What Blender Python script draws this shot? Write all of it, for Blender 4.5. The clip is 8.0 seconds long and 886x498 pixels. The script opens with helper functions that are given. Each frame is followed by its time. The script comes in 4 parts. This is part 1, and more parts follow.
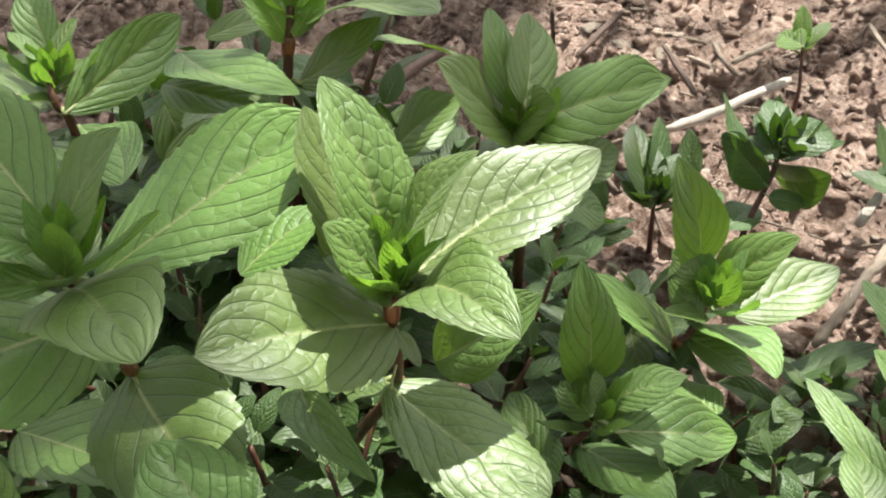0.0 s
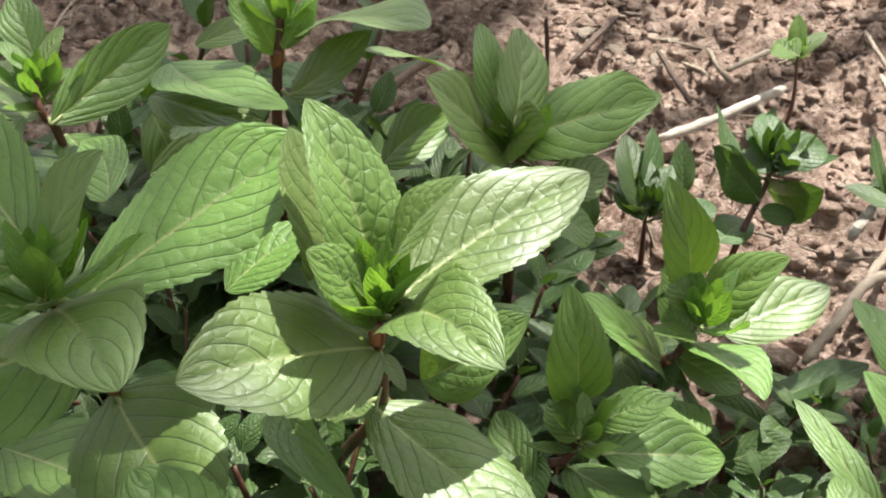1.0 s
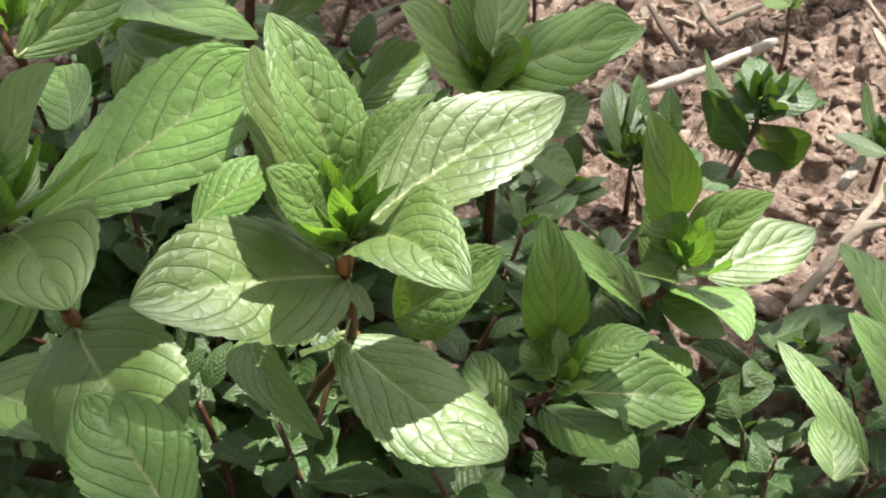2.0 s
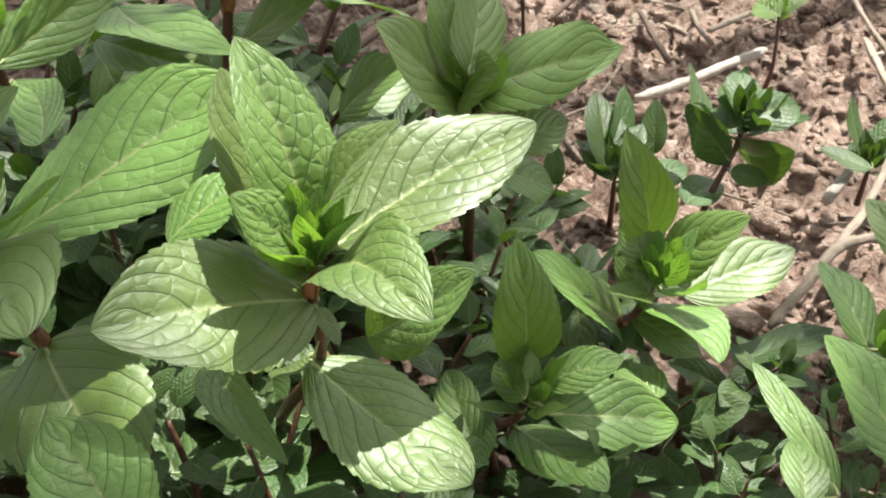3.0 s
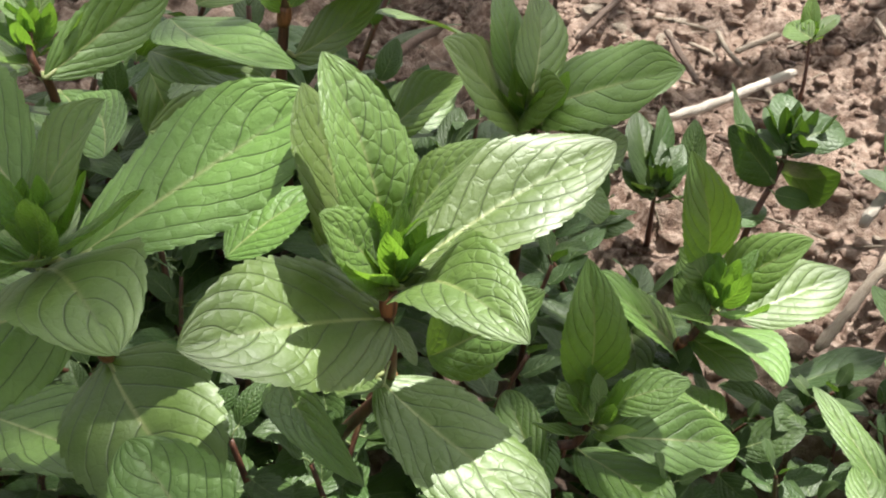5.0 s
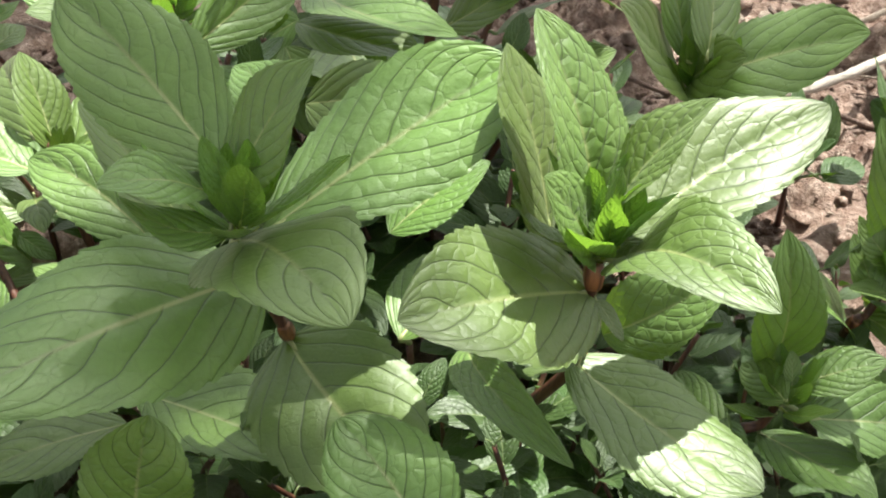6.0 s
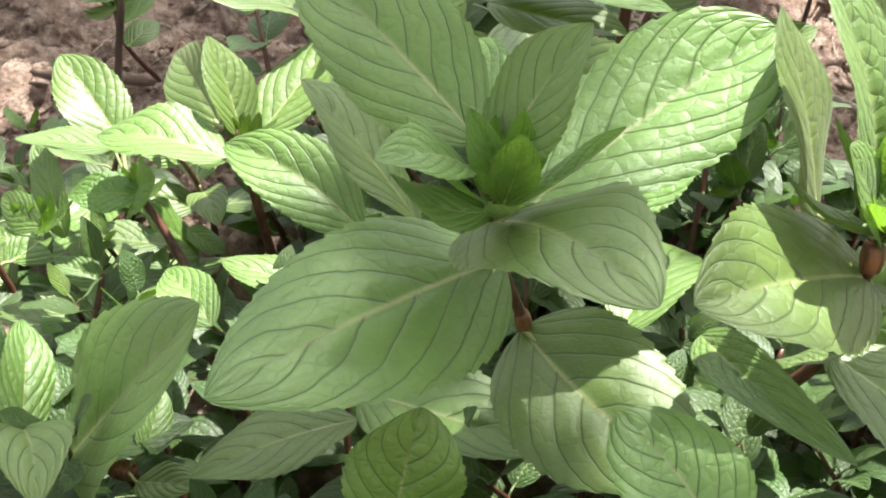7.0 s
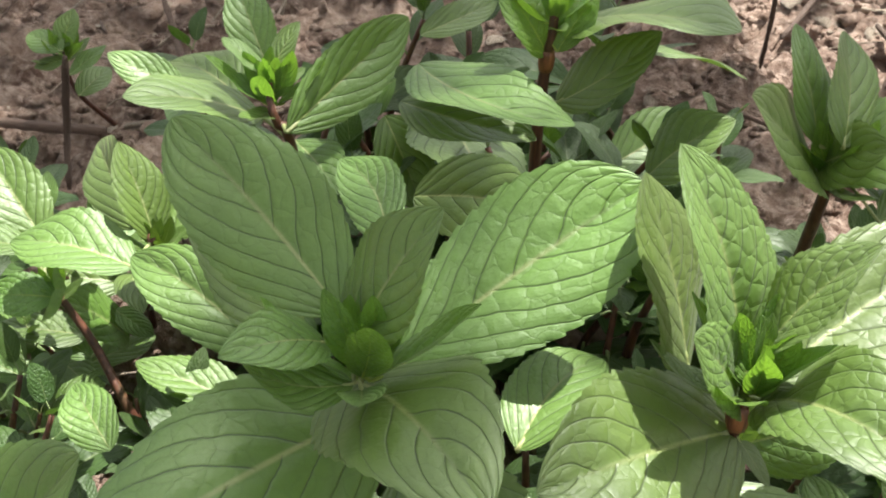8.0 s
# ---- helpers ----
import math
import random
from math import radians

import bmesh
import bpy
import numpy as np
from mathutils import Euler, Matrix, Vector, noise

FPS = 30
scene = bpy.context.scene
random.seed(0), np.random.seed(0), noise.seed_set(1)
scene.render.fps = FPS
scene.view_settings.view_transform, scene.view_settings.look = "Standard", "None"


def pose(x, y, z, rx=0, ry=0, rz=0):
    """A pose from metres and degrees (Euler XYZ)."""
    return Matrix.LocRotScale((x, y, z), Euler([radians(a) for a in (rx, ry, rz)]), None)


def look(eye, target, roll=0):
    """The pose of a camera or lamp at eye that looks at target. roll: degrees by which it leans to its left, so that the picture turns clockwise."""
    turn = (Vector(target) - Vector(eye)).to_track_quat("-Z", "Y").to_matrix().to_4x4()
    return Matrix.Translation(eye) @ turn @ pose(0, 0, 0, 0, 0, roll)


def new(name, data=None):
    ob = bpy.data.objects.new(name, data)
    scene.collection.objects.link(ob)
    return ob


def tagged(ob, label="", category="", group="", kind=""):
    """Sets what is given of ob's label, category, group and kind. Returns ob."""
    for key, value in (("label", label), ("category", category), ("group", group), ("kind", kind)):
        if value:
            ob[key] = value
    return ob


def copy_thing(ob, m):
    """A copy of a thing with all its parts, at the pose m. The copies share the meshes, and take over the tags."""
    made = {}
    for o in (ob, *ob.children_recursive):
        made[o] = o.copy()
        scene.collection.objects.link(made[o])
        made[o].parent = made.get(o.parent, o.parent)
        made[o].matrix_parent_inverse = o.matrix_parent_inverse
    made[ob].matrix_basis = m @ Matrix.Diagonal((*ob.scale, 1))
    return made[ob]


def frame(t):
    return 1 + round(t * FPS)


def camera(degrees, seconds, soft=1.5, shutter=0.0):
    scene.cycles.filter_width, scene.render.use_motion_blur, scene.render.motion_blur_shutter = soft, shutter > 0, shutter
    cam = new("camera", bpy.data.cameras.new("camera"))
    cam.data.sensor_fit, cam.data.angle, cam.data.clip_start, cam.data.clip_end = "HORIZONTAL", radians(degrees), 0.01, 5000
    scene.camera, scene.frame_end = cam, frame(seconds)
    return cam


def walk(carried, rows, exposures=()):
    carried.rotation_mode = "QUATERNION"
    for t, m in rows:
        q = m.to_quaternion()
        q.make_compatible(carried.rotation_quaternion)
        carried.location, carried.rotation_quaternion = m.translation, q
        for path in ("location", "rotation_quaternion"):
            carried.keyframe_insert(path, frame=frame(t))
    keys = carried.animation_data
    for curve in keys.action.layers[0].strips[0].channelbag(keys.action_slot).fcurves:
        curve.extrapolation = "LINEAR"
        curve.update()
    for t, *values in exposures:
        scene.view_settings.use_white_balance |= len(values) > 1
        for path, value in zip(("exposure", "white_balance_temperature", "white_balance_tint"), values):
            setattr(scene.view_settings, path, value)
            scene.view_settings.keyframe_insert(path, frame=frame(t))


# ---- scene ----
cam = camera(44.0, 8.0, soft=2.0)
# seconds, eye in metres, turn in degrees
PATH = [
    (0, 0.00001, 0.00000, 0.23201, 55.000, -0.000, -0.000),
    (0.5, -0.00129, 0.00371, 0.23468, 54.629, -0.263, 0.305),
    (1, 0.00214, 0.00549, 0.23615, 54.575, -0.521, 0.145),
    (1.5, 0.00452, 0.00640, 0.22729, 54.150, -0.787, 0.099),
    (1.7, 0.00495, 0.00581, 0.22326, 53.659, -1.044, 0.136),
    (2.8, 0.01585, 0.00747, 0.22594, 53.086, -0.345, 0.345),
    (3, 0.01427, 0.01067, 0.22817, 52.919, -1.310, 0.581),
    (3.5, 0.02298, 0.01673, 0.23208, 53.017, -2.159, 1.563),
    (4, 0.02277, 0.01402, 0.22859, 52.555, -2.224, 1.580),
    (4.2, 0.02287, 0.01037, 0.22724, 53.305, -1.772, 1.764),
    (5.3, -0.01701, 0.01471, 0.22654, 53.737, -2.598, 0.090),
    (5.5, -0.02241, 0.01552, 0.22650, 53.610, -1.403, 1.007),
    (6, -0.03804, 0.01857, 0.21527, 53.445, -1.345, 1.326),
    (6.5, -0.06103, 0.02155, 0.20863, 53.561, 0.015, 2.315),
    (7, -0.07568, 0.02519, 0.20336, 53.851, 0.432, 3.063),
    (7.1, -0.07568, 0.02619, 0.20436, 54.309, 0.432, 3.063),
    (7.3, -0.07595, 0.03407, 0.21668, 53.712, 0.913, 3.671),
    (7.5, -0.06916, 0.03784, 0.22729, 53.524, 1.405, 3.995),
    (8, -0.05055, 0.04659, 0.23239, 51.575, 1.069, 3.744),
]
EXPOSURES = [(0.0, 1.36, 6500, 8), (1.5, 1.36, 6500, 8), (3.0, 1.42, 6500, 8), (3.5, 1.24, 6500, 8), (4.2, 1.24, 6500, 8), (5.5, 1.35, 6500, 8), (6.0, 1.5, 6500, 8), (6.5, 1.62, 6500, 8), (7.0, 1.88, 6500, 8), (7.5, 1.62, 6500, 8), (8.0, 1.4, 6500, 8)]
walk(cam, [(t, pose(x, y, z, rx, ry, rz)) for t, x, y, z, rx, ry, rz in PATH], EXPOSURES)

# ---- light ----
SUN_UP, SUN_AROUND = 67.0, 38.0   # height over the horizon; heading it comes from, clockwise from +y
world = bpy.data.worlds.new("sky")
scene.world = world
world.use_nodes = True
wn = world.node_tree.nodes
sky = wn.new("ShaderNodeTexSky")
sky.sky_type = 'NISHITA'
sky.sun_disc = False
sky.air_density, sky.dust_density, sky.ozone_density = 0.8, 5.0, 0.3
sky.sun_elevation, sky.sun_rotation = radians(SUN_UP), radians(SUN_AROUND)
haze = wn.new("ShaderNodeHueSaturation")
haze.inputs["Saturation"].default_value = 0.2
world.node_tree.links.new(sky.outputs[0], haze.inputs["Color"])
world.node_tree.links.new(haze.outputs[0], wn["Background"].inputs[0])
wn["Background"].inputs[1].default_value = 0.098
lamp = bpy.data.lights.new("sun", 'SUN')
lamp.energy, lamp.angle, lamp.color = 4.6, radians(0.53), (1.0, 0.965, 0.91)
sun = new("sun", lamp)
az, el = radians(SUN_AROUND), radians(SUN_UP)
sun.matrix_world = look((math.sin(az) * math.cos(el) * 5, math.cos(az) * math.cos(el) * 5, math.sin(el) * 5), (0, 0, 0))


# ---- materials ----
class Nodes:
    """A short hand for node trees."""

    def __init__(self, name):
        self.mat = bpy.data.materials.new(name)
        self.mat.use_nodes = True
        self.tree = self.mat.node_tree
        self.tree.nodes.clear()

    def add(self, kind, *inputs, operation="", blend_type="", feature=""):
        node = self.tree.nodes.new("ShaderNode" + kind)
        if operation:
            node.operation = operation
        if blend_type:
            node.blend_type = blend_type
        if feature:
            node.feature = feature
        for key, value in (inputs[0] if inputs and isinstance(inputs[0], dict) else dict(enumerate(inputs))).items():
            if value is None:
                continue
            if isinstance(value, bpy.types.NodeSocket):
                self.tree.links.new(value, node.inputs[key])
            else:
                node.inputs[key].default_value = value
        return node

    def math(self, op, a, b=None, c=None):
        return self.add("Math", a, b, c, operation=op).outputs[0]

    def mix(self, fac, a, b, blend='MIX'):
        return self.add("MixRGB", fac, a, b, blend_type=blend).outputs[0]

    def ramp(self, fac, low, high):
        return self.add("MapRange", fac, low, high, 0.0, 1.0).outputs[0]

    def noise(self, vector, scale, detail=4.0, rough=0.55):
        return self.add("TexNoise", {"Vector": vector, "Scale": scale, "Detail": detail, "Roughness": rough}).outputs[0]

    def done(self, shader):
        out = self.tree.nodes.new("ShaderNodeOutputMaterial")
        self.tree.links.new(shader, out.inputs[0])
        return self.mat


def rgb(r, g, b):
    return (r, g, b, 1.0)


def leaf_material(name, dark, light, rib, glow, gloss, relief_depth=0.00065, ink=0.85, shine=1.0, pucker=0.30, through_light=0.15):
    n = Nodes(name)
    co = n.add("TexCoord")
    uv = n.add("SeparateXYZ", co.outputs["UV"])
    u, side = uv.outputs[0], n.math('ABSOLUTE', n.math('SUBTRACT', uv.outputs[1], 0.5))
    av = n.math('MULTIPLY', side, 2.0)
    pos, rnd = co.outputs["Object"], n.add("ObjectInfo").outputs["Random"]
    warp = n.math('MULTIPLY', n.math('SUBTRACT', n.noise(pos, 110, 2), 0.5), 0.075)
    # side veins sweep forward from the midrib to the edge
    sweep = n.math('ADD', n.math('MULTIPLY', av, 0.36), n.math('MULTIPLY', n.math('POWER', av, 2.5), 0.17))
    half = n.math('MULTIPLY', n.math('GREATER_THAN', uv.outputs[1], 0.5), 0.45)
    phase = n.math('ADD', n.math('MULTIPLY', n.math('ADD', n.math('SUBTRACT', u, sweep), warp), 6.0), half)
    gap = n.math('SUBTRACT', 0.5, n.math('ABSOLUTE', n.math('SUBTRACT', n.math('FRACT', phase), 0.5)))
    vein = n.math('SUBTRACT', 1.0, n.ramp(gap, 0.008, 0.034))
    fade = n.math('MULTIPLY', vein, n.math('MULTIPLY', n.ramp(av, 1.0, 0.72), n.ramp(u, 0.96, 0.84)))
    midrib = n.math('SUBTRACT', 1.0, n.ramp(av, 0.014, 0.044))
    # the net of small veins between the side veins
    wobble = n.add("TexNoise", {"Vector": pos, "Scale": 300.0, "Detail": 2.0}).outputs["Color"]
    across = n.math('MULTIPLY', av, 3.4)
    along = n.math('MULTIPLY', n.math('ADD', u, n.math('MULTIPLY', rnd, 9.0)), 12.0)
    grid = n.add("CombineXYZ", along, across, n.math('MULTIPLY', half, 30.0)).outputs[0]
    grid = n.add("MixRGB", 0.22, grid, wobble, blend_type='LINEAR_LIGHT').outputs[0]
    cells = n.add("TexVoronoi", {"Vector": grid, "Scale": 1.0, "Randomness": 0.8}, feature='DISTANCE_TO_EDGE').outputs["Distance"]
    fine = n.noise(pos, 620, 2)
    net = n.ramp(cells, 0.0, 0.26)
    blotch = n.noise(pos, 70, 3)
    grain = n.noise(pos, 1500, 3)
    base = n.mix(n.ramp(blotch, 0.3, 0.72), rgb(*dark), rgb(*light))
    base = n.mix(n.math('MULTIPLY', grain, 0.35), base, rgb(*[0.6 * c for c in dark]))
    base = n.add("HueSaturation", {"Hue": n.math('ADD', 0.49, n.math('MULTIPLY', rnd, 0.022)), "Value": n.math('ADD', 0.85, n.math('MULTIPLY', rnd, 0.3)), "Color": base}).outputs[0]
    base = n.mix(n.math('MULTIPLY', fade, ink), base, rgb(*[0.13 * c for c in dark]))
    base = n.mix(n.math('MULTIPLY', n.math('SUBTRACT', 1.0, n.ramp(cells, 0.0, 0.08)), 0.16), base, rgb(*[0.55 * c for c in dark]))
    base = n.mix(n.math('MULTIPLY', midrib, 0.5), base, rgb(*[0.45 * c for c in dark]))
    base = n.mix(n.math('MULTIPLY', midrib, n.math('MULTIPLY', n.ramp(u, 0.88, 0.20), 0.75)), base, rgb(*rib))
    puff = n.math('POWER', n.ramp(gap, 0.0, 0.40), 0.65)
    weight = n.math('MULTIPLY', pucker, n.math('ADD', 0.7, n.math('MULTIPLY', rnd, 0.6)))
    groove = n.ramp(gap, 0.0, 0.07)
    height = n.math('ADD', n.math('ADD', n.math('MULTIPLY', puff, 0.45), n.math('MULTIPLY', groove, 0.35)), n.math('MULTIPLY', n.math('POWER', net, 0.6), weight))
    height = n.math('ADD', height, n.math('MULTIPLY', fine, 0.30))
    height = n.math('ADD', height, n.math('MULTIPLY', grain, 0.10))
    bump = n.add("Bump", {"Strength": 0.7, "Distance": relief_depth, "Height": height}).outputs[0]
    skin = n.add("BsdfPrincipled", {"Base Color": base, "Roughness": n.math('ADD', gloss, n.math('MULTIPLY', grain, 0.16)), "Normal": bump, "Specular IOR Level": shine, "Sheen Weight": 0.08 * shine, "Sheen Roughness": 0.4, "Coat Weight": 0.33 * shine, "Coat Roughness": 0.40})
    thin = n.add("BsdfTranslucent", {"Color": n.mix(0.75, base, rgb(*glow)), "Normal": bump})
    return n.done(n.add("MixShader", through_light, skin.outputs[0], thin.outputs[0]).outputs[0])


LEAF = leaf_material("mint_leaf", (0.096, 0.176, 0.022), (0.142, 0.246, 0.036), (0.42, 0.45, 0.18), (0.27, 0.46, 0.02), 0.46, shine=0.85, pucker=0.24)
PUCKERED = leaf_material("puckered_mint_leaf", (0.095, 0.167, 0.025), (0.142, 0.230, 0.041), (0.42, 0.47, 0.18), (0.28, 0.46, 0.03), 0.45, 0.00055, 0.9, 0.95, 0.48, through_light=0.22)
# darker leaf copy: seedlings' deep green, plus shade between the plants put into colour
SMALL_SHADED = leaf_material("small_shaded_mint_leaf", (0.037, 0.077, 0.015), (0.064, 0.119, 0.024), (0.24, 0.3, 0.12), (0.2, 0.4, 0.02), 0.45, 0.00035, 0.6, 0.5, 0.5)
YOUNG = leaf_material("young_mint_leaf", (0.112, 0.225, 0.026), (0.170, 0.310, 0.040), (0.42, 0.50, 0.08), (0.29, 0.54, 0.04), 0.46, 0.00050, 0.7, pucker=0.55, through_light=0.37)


def stem_material(name, dark, light):
    n = Nodes(name)
    pos = n.add("TexCoord").outputs["Object"]
    streak = n.add("Mapping", {"Vector": pos, "Scale": (1.0, 1.0, 0.12)}).outputs[0]
    tone = n.mix(n.ramp(n.noise(streak, 900, 3), 0.35, 0.65), rgb(*dark), rgb(*light))
    tone = n.mix(n.ramp(n.noise(pos, 60, 2), 0.55, 0.75), tone, rgb(0.12, 0.10, 0.035))
    bump = n.add("Bump", {"Strength": 0.4, "Distance": 0.0004, "Height": n.noise(streak, 1200, 3)}).outputs[0]
    return n.done(n.add("BsdfPrincipled", {"Base Color": tone, "Roughness": 0.45, "Normal": bump}).outputs[0])


STEM = stem_material("mint_stem", (0.052, 0.019, 0.013), (0.13, 0.052, 0.029))
NODE = stem_material("mint_joint", (0.070, 0.022, 0.012), (0.30, 0.12, 0.045))


def soil_material():
    n = Nodes("dry_soil")
    pos = n.add("TexCoord").outputs["Object"]
    tone = n.mix(n.ramp(n.noise(pos, 22, 5), 0.32, 0.7), rgb(0.10, 0.054, 0.037), rgb(0.45, 0.32, 0.25))
    tone = n.mix(n.math('MULTIPLY', n.ramp(n.noise(pos, 240, 4), 0.42, 0.68), 0.6), tone, rgb(0.66, 0.52, 0.43))
    tone = n.mix(n.math('MULTIPLY', n.ramp(n.noise(pos, 95, 4), 0.55, 0.7), 0.55), tone, rgb(0.05, 0.027, 0.02))
    height = n.math('ADD', n.noise(pos, 160, 6, 0.65), n.math('MULTIPLY', n.noise(pos, 900, 4, 0.7), 0.35))
    bump = n.add("Bump", {"Strength": 1.0, "Distance": 0.006, "Height": height}).outputs[0]
    return n.done(n.add("BsdfPrincipled", {"Base Color": tone, "Roughness": 0.92, "Normal": bump, "Specular IOR Level": 0.2}).outputs[0])


SOIL = soil_material()


def straw_material(name, dark, light):
    n = Nodes(name)
    co = n.add("TexCoord")
    uv = n.add("Mapping", {"Vector": co.outputs["UV"], "Scale": (5.0, 40.0, 1.0)}).outputs[0]
    tone = n.mix(n.ramp(n.noise(uv, 3, 4), 0.3, 0.7), rgb(*dark), rgb(*light))
    rnd = n.add("ObjectInfo").outputs["Random"]
    tone = n.add("HueSaturation", {"Value": n.math('ADD', 0.65, n.math('MULTIPLY', rnd, 0.6)), "Color": tone}).outputs[0]
    bump = n.add("Bump", {"Strength": 1.0, "Distance": 0.0008, "Height": n.noise(uv, 6, 4)}).outputs[0]
    return n.done(n.add("BsdfPrincipled", {"Base Color": tone, "Roughness": 0.75, "Normal": bump}).outputs[0])


STRAW = straw_material("dry_straw", (0.30, 0.21, 0.14), (0.66, 0.56, 0.45))
WHITE = straw_material("weathered_wood", (0.48, 0.40, 0.32), (0.80, 0.73, 0.64))
BARK = straw_material("brown_twig", (0.13, 0.08, 0.06), (0.28, 0.19, 0.14))


# ---- helpers for meshes ----
def mesh_of(name, verts, faces, material, uvs=None, smooth=True):
    me = bpy.data.meshes.new(name)
    me.from_pydata([tuple(v) for v in verts], [], faces)
    if uvs is not None:
        layer = me.uv_layers.new(name="UVMap")
        loops = np.empty(len(me.loops), dtype=np.int32)
        me.loops.foreach_get("vertex_index", loops)
        layer.data.foreach_set("uv", np.asarray(uvs, dtype=np.float32)[loops].ravel())
    if smooth:
        me.polygons.foreach_set("use_smooth", [True] * len(me.polygons))
    me.materials.append(material)
    me.update()
    return me


def tube(points, radii, sides=8, ridge=0.0):
    """Rings along a line: vertices, faces and UVs."""
    pts = [Vector(p) for p in points]
    verts, faces, uvs = [], [], []
    side = None
    for i, p in enumerate(pts):
        ahead = (pts[min(i + 1, len(pts) - 1)] - pts[max(i - 1, 0)]).normalized()
        side = (side - ahead * side.dot(ahead)).normalized() if side is not None else ahead.orthogonal().normalized()
        other = ahead.cross(side)
        for k in range(sides):
            a = 2 * math.pi * k / sides
            r = radii[i] * (1 + ridge * math.cos(4 * a))
            verts.append(p + side * (r * math.cos(a)) + other * (r * math.sin(a)))
            uvs.append((i / (len(pts) - 1), k / sides))
    for i in range(len(pts) - 1):
        for k in range(sides):
            a, b = i * sides + k, i * sides + (k + 1) % sides
            faces.append((a, b, b + sides, a + sides))
    faces.append(tuple(range(sides))[::-1])
    faces.append(tuple((len(pts) - 1) * sides + k for k in range(sides)))
    return verts, faces, uvs


def smooth_line(points, steps=6):
    """A Catmull-Rom line through the points."""
    p = [Vector(q) for q in points]
    p = [p[0] * 2 - p[1]] + p + [p[-1] * 2 - p[-2]]
    out = []
    for i in range(1, len(p) - 2):
        for k in range(steps):
            t = k / steps
            out.append(0.5 * (2 * p[i] + (p[i + 1] - p[i - 1]) * t + (2 * p[i - 1] - 5 * p[i] + 4 * p[i + 1] - p[i + 2]) * t * t
                              + (3 * p[i] - p[i - 1] - 3 * p[i + 1] + p[i + 2]) * t ** 3))
    out.append(p[-2])
    return out


def leaf_mesh(base, tip, width, roll, arch, fold, bend, seed, material, joint=None, belly=0.44):
    """A mint leaf: toothed outline, folded blade, puffed between its side veins, with a petiole to the joint."""
    rng = random.Random(seed)
    base, tip = np.array(base), np.array(tip)
    length = np.linalg.norm(tip - base)
    m = (tip - base) / length
    up = np.array([0, 0, 1.0]) if abs(m[2]) < 0.92 else np.array([0, -1.0, 0.2])
    s = np.cross(m, up)
    s /= np.linalg.norm(s)
    nrm = np.cross(s, m)
    c, k = math.cos(radians(roll)), math.sin(radians(roll))
    s, nrm = c * s + k * nrm, c * nrm - k * s
    big = length > 0.025
    nu, nv = (105, 13) if big else (57, 7) if length > 0.012 else (33, 3)
    teeth = 15 if big else 11 if length > 0.012 else 8
    u = np.linspace(0, 1, nu)
    p, q = 1.42 * belly, 1.42 * (1 - belly)
    shape = np.power(u, p) * np.power(1 - u, q) / (belly ** p * (1 - belly) ** q)
    wave = rng.uniform(0, 6.28), rng.uniform(0, 6.28), rng.uniform(5, 8)
    tilt = rng.uniform(-0.06, 0.06)
    rows, uvs = [], []
    vs = np.sin(np.linspace(-1, 1, 2 * nv + 1) * math.pi / 2)
    vs = 0.5 * vs + 0.5 * np.linspace(-1, 1, 2 * nv + 1)
    f = radians(fold)
    for v in vs:
        saw = np.mod(u * teeth + (0.3 if v > 0 else 0.0), 1.0)
        tooth = 1 - 0.05 * np.power(1 - saw, 1.3) * np.clip((u - 0.12) * 6, 0, 1) * np.clip((1.02 - u) * 8, 0, 1) * abs(v) ** 10
        h = 0.5 * width * shape * tooth
        a = 4 * u * (1 - u)
        lift = h * abs(v) * math.sin(f)
        lift = lift + 0.07 * width * shape * abs(v) ** 2 * np.sin(u * wave[2] + (wave[0] if v > 0 else wave[1]))
        lift = lift - 0.08 * h * abs(v) ** 3 - 0.02 * width * (1 - min(1.0, abs(v) * 6)) * shape
        lift = lift + tilt * h * v
        rows.append(base + np.outer(u, tip - base) + np.outer(arch * length * a + lift, nrm) + np.outer(bend * length * a + h * v * math.cos(f), s))
        uvs.append(np.stack([u, np.full(nu, 0.5 + 0.5 * v)], -1))
    verts = list(np.concatenate(rows))
    uv = list(np.concatenate(uvs))
    nr = len(vs)
    faces = [(j * nu + i, (j + 1) * nu + i, (j + 1) * nu + i + 1, j * nu + i + 1) for j in range(nr - 1) for i in range(nu - 1)]
    if joint is not None:
        inner = base + (tip - base) * 0.10 + nrm * (arch * length * 0.36 - 0.0004)
        r = min(0.0006, 0.016 * length)
        tv, tf, tu = tube(smooth_line([joint, (np.array(joint) + base) / 2 + np.array([0, 0, 0.0006]), base, inner], 3), [r * 1.15] * 7 + [r] * 2 + [r * 0.4], 6)
        n0 = len(verts)
        verts += [np.array(q) for q in tv]
        faces += [tuple(q + n0 for q in g) for g in tf]
        uv += [(0.02, 0.5)] * len(tv)
    return mesh_of("leaf", verts, faces, material, uv)


